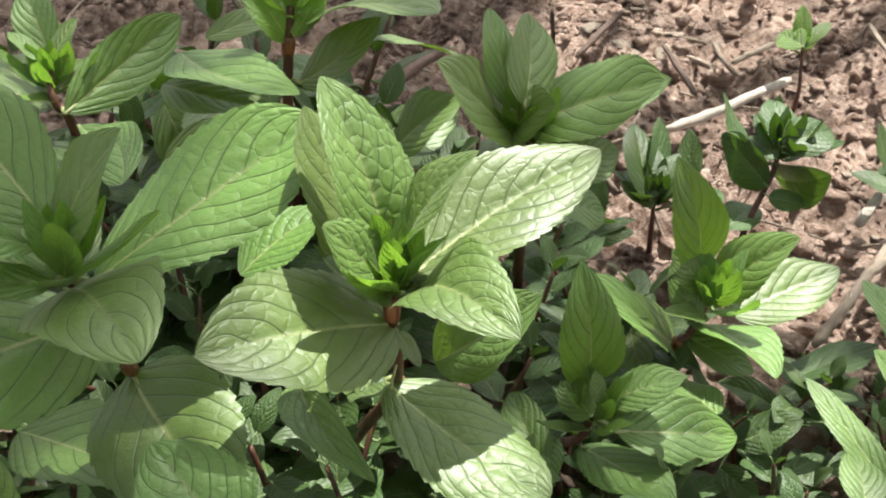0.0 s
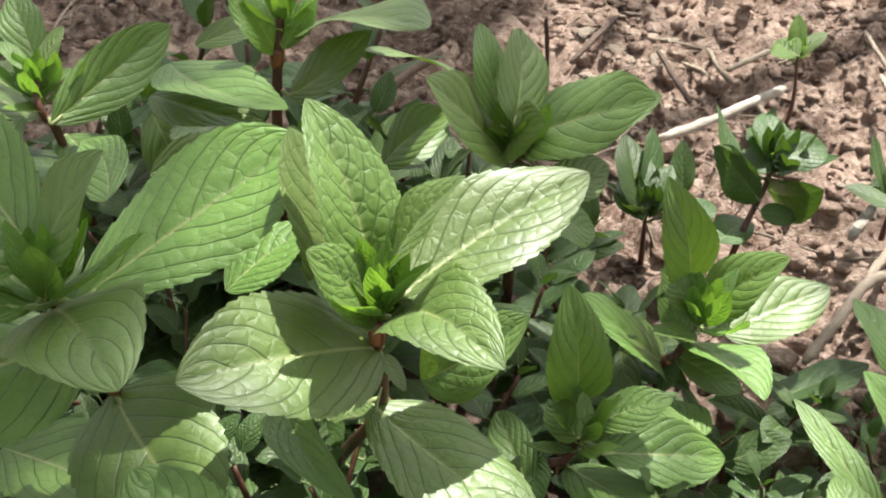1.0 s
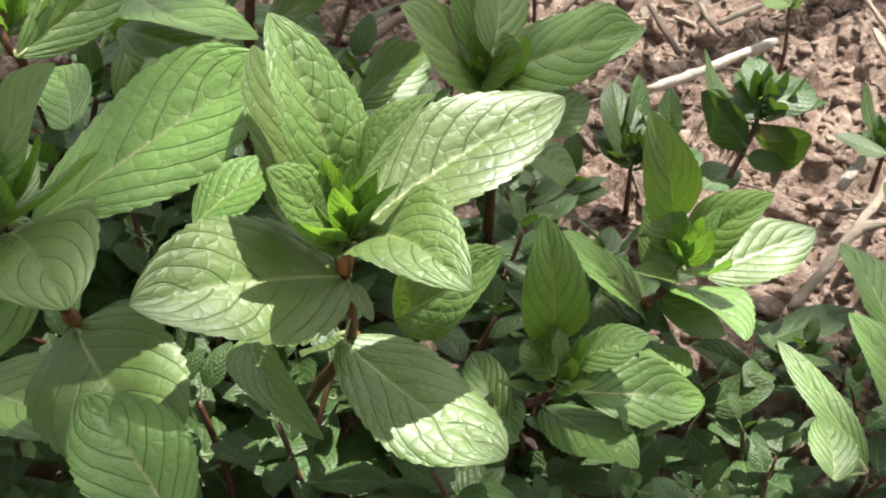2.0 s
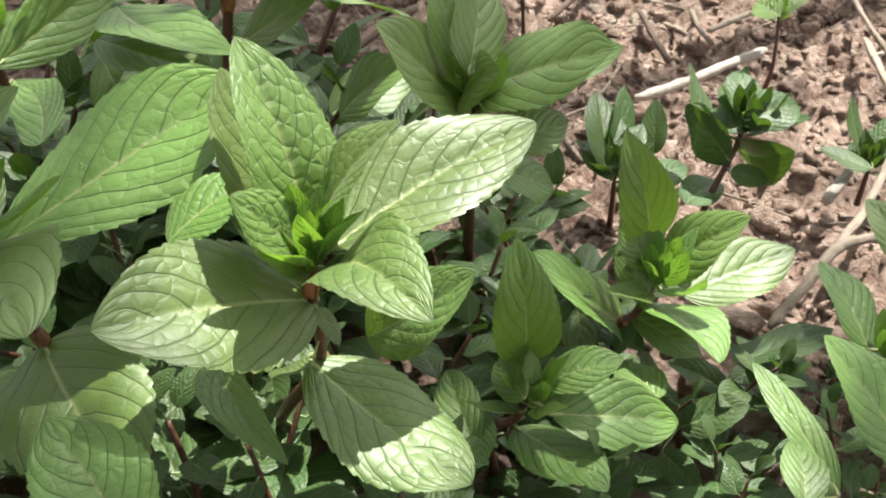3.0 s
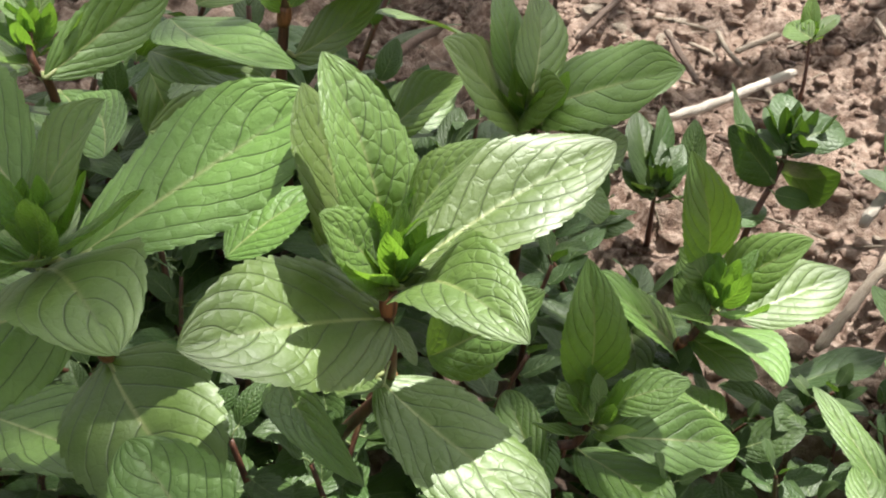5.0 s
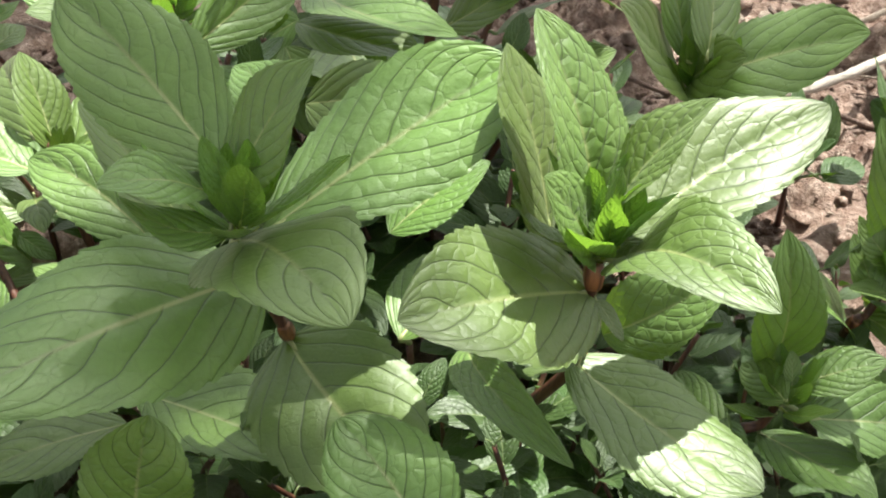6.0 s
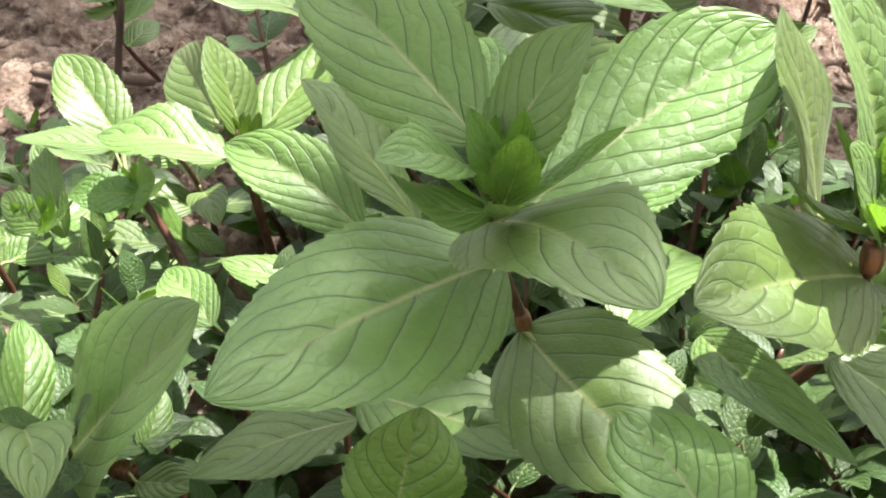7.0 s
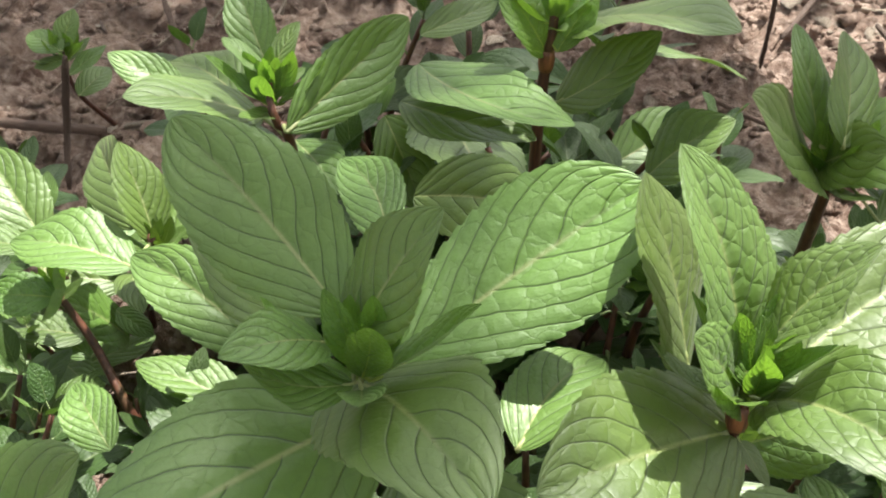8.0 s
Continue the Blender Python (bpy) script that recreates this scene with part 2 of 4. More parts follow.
class MintPlant:
    count = 0

    def __init__(self, label, radius, line, group="mint plants"):
        # low sprigs and small seedlings take the leaf colour darkened for shade
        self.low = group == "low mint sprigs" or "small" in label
        self.skin = PUCKERED if "sunlit mint plant" in label else LEAF
        self.line = smooth_line(line, 8)
        self.root = Vector(line[-1])
        self.ob = tagged(new("mint_plant"), label, "mint plant", group)
        self.ob.location = self.root
        n = len(self.line)
        radii = [radius * (0.55 + 0.45 * i / (n - 1)) for i in range(n)]
        tv, tf, tu = tube(self.line, radii, 10, 0.06)
        stem = new("stem", mesh_of("stem", [v - self.root for v in tv], tf, STEM, tu))
        stem.parent = self.ob

    def joint(self, base):
        b = Vector(base)
        near = min(self.line, key=lambda q: (q - b).length)
        return near if (near - b).length < 0.017 else None

    def leaf(self, base, tip, width, roll, arch, fold, bend, young=False, belly=0.44):
        MintPlant.count += 1
        r = self.root
        j = self.joint(base)
        me = leaf_mesh(np.array(base) - r, np.array(tip) - r, width, roll, arch, fold, bend, MintPlant.count, YOUNG if young else SMALL_SHADED if self.low else self.skin, None if j is None else j - r, belly)
        ob = new("leaf", me)
        ob.parent = self.ob
        if young:
            tagged(ob, "yellow-green young leaf")
        return ob

    def node(self, spot, size=0.0026):
        """A swollen joint on the stem where a pair of leaves grows out."""
        at = min(self.line, key=lambda q: (q - Vector(spot)).length)
        i = self.line.index(at)
        ahead = (self.line[min(i + 1, len(self.line) - 1)] - self.line[max(i - 1, 0)]).normalized()
        c = at - self.root
        line = [c + ahead * size * k for k in (-1.3, -0.8, -0.3, 0.3, 0.8, 1.3)]
        tv, tf, tu = tube(line, [size * k for k in (0.8, 0.92, 1.0, 0.98, 0.9, 0.75)], 11, 0.12)
        ob = new("node", mesh_of("node", tv, tf, NODE, tu))
        ob.parent = self.ob
        return tagged(ob, "orange-brown swollen stem joint")

    def bud(self, spot, size, heading=(0, 0, 1), young=True):
        """The growing tip: small pairs of young leaves, crossed and half closed."""
        MintPlant.count += 1
        rng = random.Random(MintPlant.count * 7)
        axis = Vector(heading).normalized()
        side = axis.orthogonal().normalized()
        other = axis.cross(side)
        turn = rng.uniform(0, 6.28)
        for k, (open_, scale) in enumerate(((0.08, 0.36), (0.16, 0.50), (0.26, 0.64), (0.40, 0.76), (0.58, 0.88), (0.82, 1.0), (1.12, 0.92))):
            for s in (0, math.pi):
                a = turn + s + rng.uniform(-0.2, 0.2)
                out = side * math.cos(a) + other * math.sin(a)
                way = (axis * math.cos(open_) + out * math.sin(open_)).normalized()
                b = Vector(spot) + out * 0.0012 - axis * (0.0012 * k)
                t = b + way * size * scale * rng.uniform(0.9, 1.1)
                self.leaf(tuple(b), tuple(t), size * scale * 0.42, rng.uniform(-25, 25), rng.uniform(-0.12, 0.06), rng.uniform(10, 34), rng.uniform(-0.08, 0.08), young=young and k < 6)
            turn += math.pi / 2


def mint_plant(label, radius, line):
    return MintPlant(label, radius, line)


# ---- ground ----
def relief(x, y):
    p = Vector((x, y, 0.0))
    z = 0.010 * noise.noise(p * 9.0) + 0.008 * noise.noise(p * 37.0) + 0.006 * noise.noise(p * 95.0)
    near, far = noise.voronoi(p * 75.0 + noise.noise_vector(p * 60.0) * 0.5)[0][:2]
    lump = noise.voronoi(p * 34.0 + noise.noise_vector(p * 40.0) * 0.6)[0]
    z += 0.0075 * min(1.0, (far - near) * 2.2) * (0.5 + noise.noise(p * 23.0)) + 0.008 * min(1.0, (lump[1] - lump[0]) * 2.0) * (0.35 + noise.noise(p * 11.0))
    return z - 0.008


def ground_sheet():
    near = lambda a, b, step: list(np.arange(a, b + step / 2, step))
    xs = [-20, -8, -3, -1.4, -0.8, -0.55] + near(-0.45, 0.45, 0.0028) + [0.55, 0.8, 1.4, 3, 8, 20]
    ys = [-20, -8, -3, -1.4, -0.6, -0.25] + near(0.0, 0.9, 0.0028) + [1.0, 1.3, 2, 4, 9, 20]
    verts = [(x, y, relief(x, y)) for y in ys for x in xs]
    w = len(xs)
    faces = [(j * w + i, j * w + i + 1, (j + 1) * w + i + 1, (j + 1) * w + i) for j in range(len(ys) - 1) for i in range(w - 1)]
    return tagged(new("ground", mesh_of("ground", verts, faces, SOIL)), "dry crumbly pale brown garden soil", "ground", kind="structure")


ground_sheet()

# ---- mint plants ----
plant = mint_plant('sunlit mint plant with large serrated green leaves', 0.0017, [(-0.0106, 0.1832, 0.0933), (-0.0107, 0.1811, 0.0871), (-0.0107, 0.1878, 0.0624), (-0.0209, 0.1955, 0.0392), (-0.0320, 0.2220, -0.0040)])
plant.node((-0.0108, 0.1856, 0.0628), 0.0021)
plant.node((-0.0110, 0.1789, 0.0895), 0.0021)
plant.bud((-0.0092, 0.1795, 0.1020), 0.0225)
plant.leaf((-0.0100, 0.1824, 0.0848), (-0.0459, 0.1542, 0.0998), 0.0308, 30, 0.05, 11, 0.01, belly=0.46)
plant.leaf((-0.0065, 0.1826, 0.0921), (0.0139, 0.1500, 0.1075), 0.0224, -18, 0.16, 18, -0.01)
plant.leaf((-0.0109, 0.1853, 0.0959), (-0.0242, 0.1962, 0.1362), 0.0235, 4, 0.10, 14, -0.01)
plant.leaf((-0.0183, 0.1902, 0.0920), (-0.0286, 0.2011, 0.1271), 0.0235, -19, 0.04, 2, -0.00)
plant.leaf((-0.0070, 0.1803, 0.0987), (0.0338, 0.2050, 0.1145), 0.0250, -20, 0.01, 15, -0.03, belly=0.47)
plant.leaf((-0.0084, 0.1823, 0.1043), (0.0072, 0.1841, 0.1262), 0.0154, -2, 0.07, 16, -0.01)
plant.leaf((-0.0105, 0.1822, 0.0927), (-0.0227, 0.1708, 0.1177), 0.0150, 53, 0.04, 9, 0.01)
plant.leaf((-0.0129, 0.1858, 0.0652), (0.0224, 0.1577, 0.0581), 0.0265, 1, -0.03, 4, 0.01, belly=0.5)
plant.leaf((-0.0330, 0.1990, 0.0560), (-0.0137, 0.1561, 0.0644), 0.0125, -30, 0.16, 26, 0.05)
plant.leaf((-0.0021, 0.2091, 0.0511), (0.0232, 0.2033, 0.0767), 0.0202, -42, 0.08, 11, 0.06)
plant.leaf((-0.0097, 0.1798, 0.0850), (-0.0047, 0.1741, 0.0798), 0.0049, 8, 0.04, 10, 0.01)
plant.leaf((-0.0114, 0.1798, 0.0691), (-0.0218, 0.1860, 0.0610), 0.0081, -6, -0.03, 7, -0.02)
plant = mint_plant('shaded mint plant with broad dark green leaves', 0.0016, [(-0.0775, 0.1809, 0.0993), (-0.0755, 0.1840, 0.0863), (-0.0688, 0.1875, 0.0635), (-0.0689, 0.2044, 0.0357), (-0.0680, 0.2120, -0.0040)])
plant.node((-0.0685, 0.1813, 0.0686), 0.0017)
plant.node((-0.0740, 0.1738, 0.0901), 0.0016)
plant.bud((-0.0742, 0.1762, 0.1080), 0.0225, heading=(0.1, 0.25, 1))
plant.leaf((-0.0745, 0.1851, 0.0845), (-0.1173, 0.1386, 0.0923), 0.0345, 24, 0.02, -3, 0.015, belly=0.40)
plant.leaf((-0.0785, 0.1832, 0.0931), (-0.0528, 0.1449, 0.1064), 0.0298, -6, 0.12, 4, -0.01)
plant.leaf((-0.0720, 0.1812, 0.0970), (-0.0272, 0.2075, 0.1206), 0.0305, -18, -0.03, 10, -0.03, belly=0.58)
plant.leaf((-0.0783, 0.1812, 0.1107), (-0.1104, 0.2071, 0.1324), 0.0249, 21, 0.00, 8, 0.02, belly=0.5)
plant.leaf((-0.0767, 0.1771, 0.1071), (-0.0613, 0.1843, 0.1311), 0.0196, -8, 0.06, 12, 0.00)
plant.leaf((-0.0803, 0.1752, 0.1099), (-0.0936, 0.1611, 0.1195), 0.0116, 26, 0.11, 12, 0.01)
plant.leaf((-0.0760, 0.1728, 0.1033), (-0.0920, 0.1660, 0.1142), 0.0096, 11, -0.10, 6, -0.04)
plant.leaf((-0.0906, 0.2025, 0.0795), (-0.1138, 0.2134, 0.1054), 0.0215, -12, 0.03, 10, 0.00, belly=0.52)
plant.leaf((-0.1040, 0.2164, 0.0672), (-0.1380, 0.2383, 0.0755), 0.0193, 30, 0.10, 17, 0.05)
plant.leaf((-0.0702, 0.1862, 0.0672), (-0.0414, 0.1502, 0.0642), 0.0331, -19, 0.03, 8, 0.04)
plant.leaf((-0.1031, 0.1933, 0.0426), (-0.0655, 0.1752, 0.0453), 0.0275, -1, 0.04, 10, 0.01)
plant.leaf((-0.1010, 0.1727, 0.0550), (-0.1297, 0.1576, 0.0539), 0.0194, -8, 0.04, 9, 0.01)
plant = mint_plant('low mint shoot with fresh green leaves', 0.0016, [(0.0369, 0.1949, 0.0503), (0.0340, 0.1956, 0.0381), (0.0276, 0.1969, 0.0315), (0.0340, 0.2050, -0.0040)])
plant.bud((0.0373, 0.1948, 0.0495), 0.0170)
plant.leaf((0.0357, 0.2042, 0.0480), (0.0316, 0.2040, 0.0858), 0.0165, -4, 0.13, 14, 0.02)
plant.leaf((0.0396, 0.1973, 0.0483), (0.0581, 0.1971, 0.0568), 0.0125, -16, 0.05, 11, 0.00)
plant.leaf((0.0419, 0.1918, 0.0439), (0.0746, 0.2006, 0.0337), 0.0181, -29, 0.08, 13, 0.02)
plant.leaf((0.0346, 0.1970, 0.0336), (0.0539, 0.1741, 0.0376), 0.0189, 5, 0.02, 8, -0.02)
plant.leaf((0.0349, 0.1884, 0.0520), (0.0288, 0.2032, 0.0491), 0.0097, 48, 0.02, 9, 0.04)
plant.leaf((0.0369, 0.1923, 0.0529), (0.0359, 0.1956, 0.0602), 0.0045, 2, 0.05, 10, -0.00)
plant.leaf((0.0251, 0.1872, 0.0342), (0.0177, 0.2147, 0.0355), 0.0117, 24, 0.13, 14, 0.01)
plant.leaf((0.0261, 0.1975, 0.0363), (0.0266, 0.1821, 0.0363), 0.0086, -29, 0.06, 11, 0.01)
plant.leaf((0.0706, 0.2061, 0.0359), (0.0620, 0.2240, 0.0321), 0.0123, -5, 0.03, 10, -0.00)
plant = mint_plant('young mint shoot with one pale shining leaf', 0.0016, [(0.0710, 0.2332, 0.0511), (0.0670, 0.2313, 0.0420), (0.0640, 0.2319, 0.0363), (0.0660, 0.2500, -0.0040)])
plant.node((0.0633, 0.2297, 0.0383), 0.0018)
plant.bud((0.0720, 0.2335, 0.0548), 0.0200)
plant.leaf((0.0692, 0.2431, 0.0557), (0.0585, 0.2369, 0.0944), 0.0160, -9, 0.15, 15, 0.02)
plant.leaf((0.0800, 0.2377, 0.0434), (0.1123, 0.2515, 0.0495), 0.0205, -16, 0.01, 9, 0.00)
plant.leaf((0.0735, 0.2418, 0.0488), (0.0918, 0.2324, 0.0728), 0.0186, -31, 0.05, 10, 0.03)
plant.leaf((0.0661, 0.2372, 0.0315), (0.0377, 0.2265, 0.0644), 0.0222, 17, 0.05, 10, -0.07)
plant.leaf((0.0700, 0.2399, 0.0385), (0.0839, 0.2079, 0.0463), 0.0240, 25, 0.09, 14, -0.02)
plant.leaf((0.0704, 0.2343, 0.0550), (0.0599, 0.2357, 0.0667), 0.0105, 40, 0.04, 10, -0.01)
plant.leaf((0.0680, 0.2301, 0.0468), (0.0619, 0.2407, 0.0595), 0.0096, 16, 0.04, 10, -0.01)
plant.leaf((0.0536, 0.2480, 0.0356), (0.0546, 0.2249, 0.0311), 0.0144, -25, 0.05, 10, 0.02)
plant.leaf((0.0655, 0.2314, 0.0418), (0.0849, 0.2257, 0.0326), 0.0117, -23, 0.04, 10, 0.02)
plant = mint_plant('mint plant with smooth spreading green leaves', 0.0018, [(0.0236, 0.2620, 0.0919), (0.0232, 0.2628, 0.0831), (0.0240, 0.2900, -0.0040)])
plant.bud((0.0236, 0.2620, 0.0910), 0.0205)
plant.leaf((0.0207, 0.2604, 0.0842), (-0.0015, 0.2485, 0.1143), 0.0250, 31, 0.02, 9, 0.02)
plant.leaf((0.0233, 0.2677, 0.0862), (0.0553, 0.2473, 0.1099), 0.0299, -30, -0.00, 9, -0.04)
plant.leaf((0.0267, 0.2674, 0.0842), (0.0606, 0.2646, 0.1021), 0.0232, -20, 0.04, 10, 0.00)
plant.leaf((0.0178, 0.2596, 0.0956), (0.0123, 0.2779, 0.1164), 0.0134, -20, 0.05, 11, -0.02)
plant.leaf((0.0211, 0.2530, 0.0995), (0.0226, 0.2750, 0.1162), 0.0178, -43, 0.06, 11, 0.01)
plant.leaf((0.0198, 0.2629, 0.0877), (0.0284, 0.2454, 0.1043), 0.0167, -63, 0.08, 12, -0.01)
plant.leaf((0.0310, 0.2479, 0.0833), (0.0474, 0.2577, 0.0848), 0.0138, -43, 0.03, 9, 0.02)
plant.leaf((0.0288, 0.2441, 0.0777), (0.0451, 0.2552, 0.0654), 0.0156, -34, 0.02, 9, 0.02)
plant.leaf((-0.0151, 0.2907, 0.0647), (0.0061, 0.2927, 0.0817), 0.0195, -22, 0.08, 12, -0.02)
plant = mint_plant('tall mint plant on a dark red stem', 0.0019, [(-0.0418, 0.2867, 0.1230), (-0.0422, 0.2849, 0.1094), (-0.0436, 0.2851, 0.1001), (-0.0453, 0.2852, 0.0699), (-0.0450, 0.3000, -0.0040)])
plant.node((-0.0432, 0.2842, 0.1022), 0.0022)
plant.bud((-0.0416, 0.2863, 0.1175), 0.0140)
plant.leaf((-0.0752, 0.2907, 0.0975), (-0.0373, 0.2565, 0.1013), 0.0251, 2, 0.02, 14, 0.11)
plant.leaf((-0.0407, 0.2831, 0.0914), (-0.0168, 0.2810, 0.1123), 0.0175, -26, -0.00, 7, 0.05)
plant.leaf((-0.0365, 0.2979, 0.1059), (-0.0013, 0.2696, 0.1182), 0.0342, 2, 0.07, 7, -0.01)
plant.leaf((-0.0431, 0.2846, 0.1037), (-0.0556, 0.2875, 0.1225), 0.0139, 29, 0.06, 10, 0.00, young=True)
plant.leaf((-0.0410, 0.2817, 0.1064), (-0.0317, 0.2892, 0.1191), 0.0099, -10, 0.04, 10, 0.01, young=True)
plant.leaf((-0.0198, 0.2955, 0.0996), (0.0097, 0.3017, 0.0881), 0.0130, 15, 0.06, 8, 0.00)
plant.leaf((-0.0701, 0.3170, 0.0719), (-0.0519, 0.2736, 0.0694), 0.0330, 22, -0.05, -0, 0.01)
plant.leaf((-0.0864, 0.3038, 0.0741), (-0.0757, 0.2937, 0.0490), 0.0191, -7, 0.04, 10, 0.00)
plant.leaf((-0.0215, 0.3225, 0.0468), (0.0052, 0.3444, 0.0521), 0.0201, -34, 0.04, 10, 0.02)
plant.leaf((-0.0796, 0.3417, 0.0791), (-0.0571, 0.3636, 0.0802), 0.0106, -36, 0.09, 12, 0.04)
plant.leaf((-0.0860, 0.3299, 0.0705), (-0.1045, 0.3329, 0.0568), 0.0159, 43, 0.04, 10, -0.01)
plant = mint_plant('mint shoot with a yellow-green growing tip', 0.0015, [(-0.1141, 0.2938, 0.0957), (-0.1127, 0.2841, 0.0898), (-0.1110, 0.2823, 0.0842), (-0.1084, 0.2847, 0.0740), (-0.1050, 0.3000, -0.0040)])
plant.bud((-0.1135, 0.2893, 0.0916), 0.0190)
plant.leaf((-0.1080, 0.2791, 0.0839), (-0.0795, 0.3123, 0.0995), 0.0190, -62, -0.00, 14, 0.00, belly=0.5)
plant.leaf((-0.1185, 0.2958, 0.0779), (-0.1478, 0.2766, 0.0947), 0.0231, 10, 0.06, 8, 0.03)
plant.leaf((-0.1425, 0.3077, 0.0783), (-0.1641, 0.3121, 0.0876), 0.0121, 26, 0.04, 10, -0.02)
plant.leaf((-0.1157, 0.2975, 0.0921), (-0.1263, 0.3166, 0.1084), 0.0136, 23, 0.05, 11, -0.00)
plant.leaf((-0.1129, 0.2910, 0.0946), (-0.1061, 0.2986, 0.1048), 0.0083, -9, 0.05, 10, 0.00)
plant.leaf((-0.1151, 0.2893, 0.0956), (-0.1262, 0.2965, 0.1012), 0.0079, -13, 0.03, 9, -0.01)
plant.leaf((-0.1139, 0.2882, 0.0878), (-0.1054, 0.2965, 0.0927), 0.0072, 1, 0.04, 10, 0.00, young=True)
plant.leaf((-0.1157, 0.2880, 0.0884), (-0.1239, 0.2921, 0.0931), 0.0059, 12, 0.04, 10, -0.00, young=True)
plant.leaf((-0.1098, 0.2925, 0.0728), (-0.0950, 0.2723, 0.0697), 0.0156, 1, 0.06, 11, -0.01)
plant.leaf((-0.1285, 0.3102, 0.0761), (-0.1555, 0.3359, 0.0719), 0.0209, 4, 0.08, 12, 0.01)
plant = mint_plant('mint shoot with narrow upright leaves', 0.0015, [(-0.1382, 0.2540, 0.0702), (-0.1375, 0.2517, 0.0636), (-0.1350, 0.2700, -0.0040)])
plant.bud((-0.1373, 0.2532, 0.0707), 0.0100, young=False)
plant.leaf((-0.1390, 0.2405, 0.0703), (-0.1710, 0.2471, 0.0720), 0.0215, 1, 0.08, 13, 0.01)
plant.leaf((-0.1376, 0.2526, 0.0687), (-0.1456, 0.2628, 0.0907), 0.0147, -18, 0.05, 12, 0.00)
plant.leaf((-0.1353, 0.2562, 0.0666), (-0.1170, 0.2830, 0.0838), 0.0189, -4, 0.02, 9, 0.03)
plant.leaf((-0.1438, 0.2573, 0.0689), (-0.1632, 0.2909, 0.0721), 0.0168, 42, 0.10, 14, 0.05)
plant = mint_plant('bright sunlit mint shoot with lime leaflets', 0.0014, [(-0.1673, 0.2503, 0.0572), (-0.1637, 0.2480, 0.0538), (-0.1558, 0.2434, 0.0418), (-0.1452, 0.2326, 0.0262), (-0.1420, 0.2400, -0.0040)])
plant.bud((-0.1872, 0.2384, 0.0545), 0.0120)
plant.bud((-0.1652, 0.2487, 0.0583), 0.0100)
plant.leaf((-0.1717, 0.2629, 0.0602), (-0.1918, 0.2832, 0.0748), 0.0180, 20, 0.07, 12, 0.01)
plant.leaf((-0.1719, 0.2569, 0.0625), (-0.1949, 0.2537, 0.0666), 0.0130, -2, 0.03, 9, -0.00)
plant.leaf((-0.1616, 0.2430, 0.0578), (-0.1797, 0.2429, 0.0575), 0.0124, 20, 0.05, 10, 0.01, young=True)
plant.leaf((-0.1671, 0.2531, 0.0510), (-0.1548, 0.2362, 0.0666), 0.0170, -67, 0.06, 11, -0.01, young=True)
plant.leaf((-0.1814, 0.2394, 0.0470), (-0.1940, 0.2617, 0.0612), 0.0104, 31, 0.07, 12, 0.04)
plant.leaf((-0.1830, 0.2324, 0.0550), (-0.1960, 0.2428, 0.0571), 0.0098, 45, 0.06, 11, -0.01, young=True)
plant.leaf((-0.1614, 0.2539, 0.0353), (-0.1862, 0.2543, 0.0382), 0.0133, -1, 0.01, 9, -0.02)
plant.leaf((-0.1595, 0.2710, 0.0184), (-0.1695, 0.2602, 0.0418), 0.0199, 31, 0.04, 9, 0.02)
plant.leaf((-0.1609, 0.2497, 0.0311), (-0.1740, 0.2553, 0.0370), 0.0086, 15, 0.04, 10, -0.02)
plant.leaf((-0.1737, 0.2388, 0.0333), (-0.1874, 0.2426, 0.0385), 0.0083, 17, 0.03, 10, -0.02)
plant.leaf((-0.1748, 0.2307, 0.0290), (-0.1896, 0.2323, 0.0348), 0.0086, 7, 0.02, 9, -0.02)
plant.leaf((-0.1689, 0.2387, 0.0234), (-0.1562, 0.2480, 0.0273), 0.0089, -19, 0.03, 9, 0.02)
plant.leaf((-0.1836, 0.2511, 0.0387), (-0.1761, 0.2434, 0.0339), 0.0066, -9, 0.05, 10, 0.00)
plant.leaf((-0.1629, 0.2739, 0.0263), (-0.1507, 0.2677, 0.0222), 0.0079, -8, 0.03, 10, 0.01)
plant = mint_plant('low mint plant with a reddish stem node', 0.0018, [(-0.1532, 0.1767, 0.0335), (-0.1491, 0.1772, 0.0305), (-0.1400, 0.1800, -0.0040)])
plant.node((-0.1501, 0.1730, 0.0349), 0.0021)
plant.leaf((-0.1624, 0.1721, 0.0384), (-0.1280, 0.1746, 0.0803), 0.0362, -21, 0.03, 10, 0.03)
plant.leaf((-0.1637, 0.1648, 0.0536), (-0.1701, 0.1899, 0.0628), 0.0125, -44, 0.08, 12, -0.01)
plant.leaf((-0.1681, 0.1697, 0.0510), (-0.1500, 0.1418, 0.0630), 0.0168, 17, 0.17, 16, -0.03)
plant.leaf((-0.1461, 0.1710, 0.0372), (-0.1315, 0.1659, 0.0424), 0.0093, -9, 0.03, 9, 0.01)
plant.leaf((-0.1462, 0.1777, 0.0386), (-0.1448, 0.1912, 0.0432), 0.0077, -31, 0.06, 11, 0.01)
plant.leaf((-0.1336, 0.1958, 0.0572), (-0.1474, 0.2135, 0.0584), 0.0124, 17, 0.07, 12, 0.00)
plant = mint_plant('mint shoot with one smooth olive green leaf', 0.0016, [(-0.0916, 0.1393, 0.0554), (-0.0920, 0.1500, -0.0040)])
plant.leaf((-0.0914, 0.1425, 0.0590), (-0.0864, 0.1460, 0.0850), 0.0200, -8, 0.06, 10, -0.02, belly=0.5)
plant = mint_plant('mint shoot with a bluish veined leaf', 0.0016, [(-0.0368, 0.1335, 0.0632), (-0.0380, 0.1420, -0.0040)])
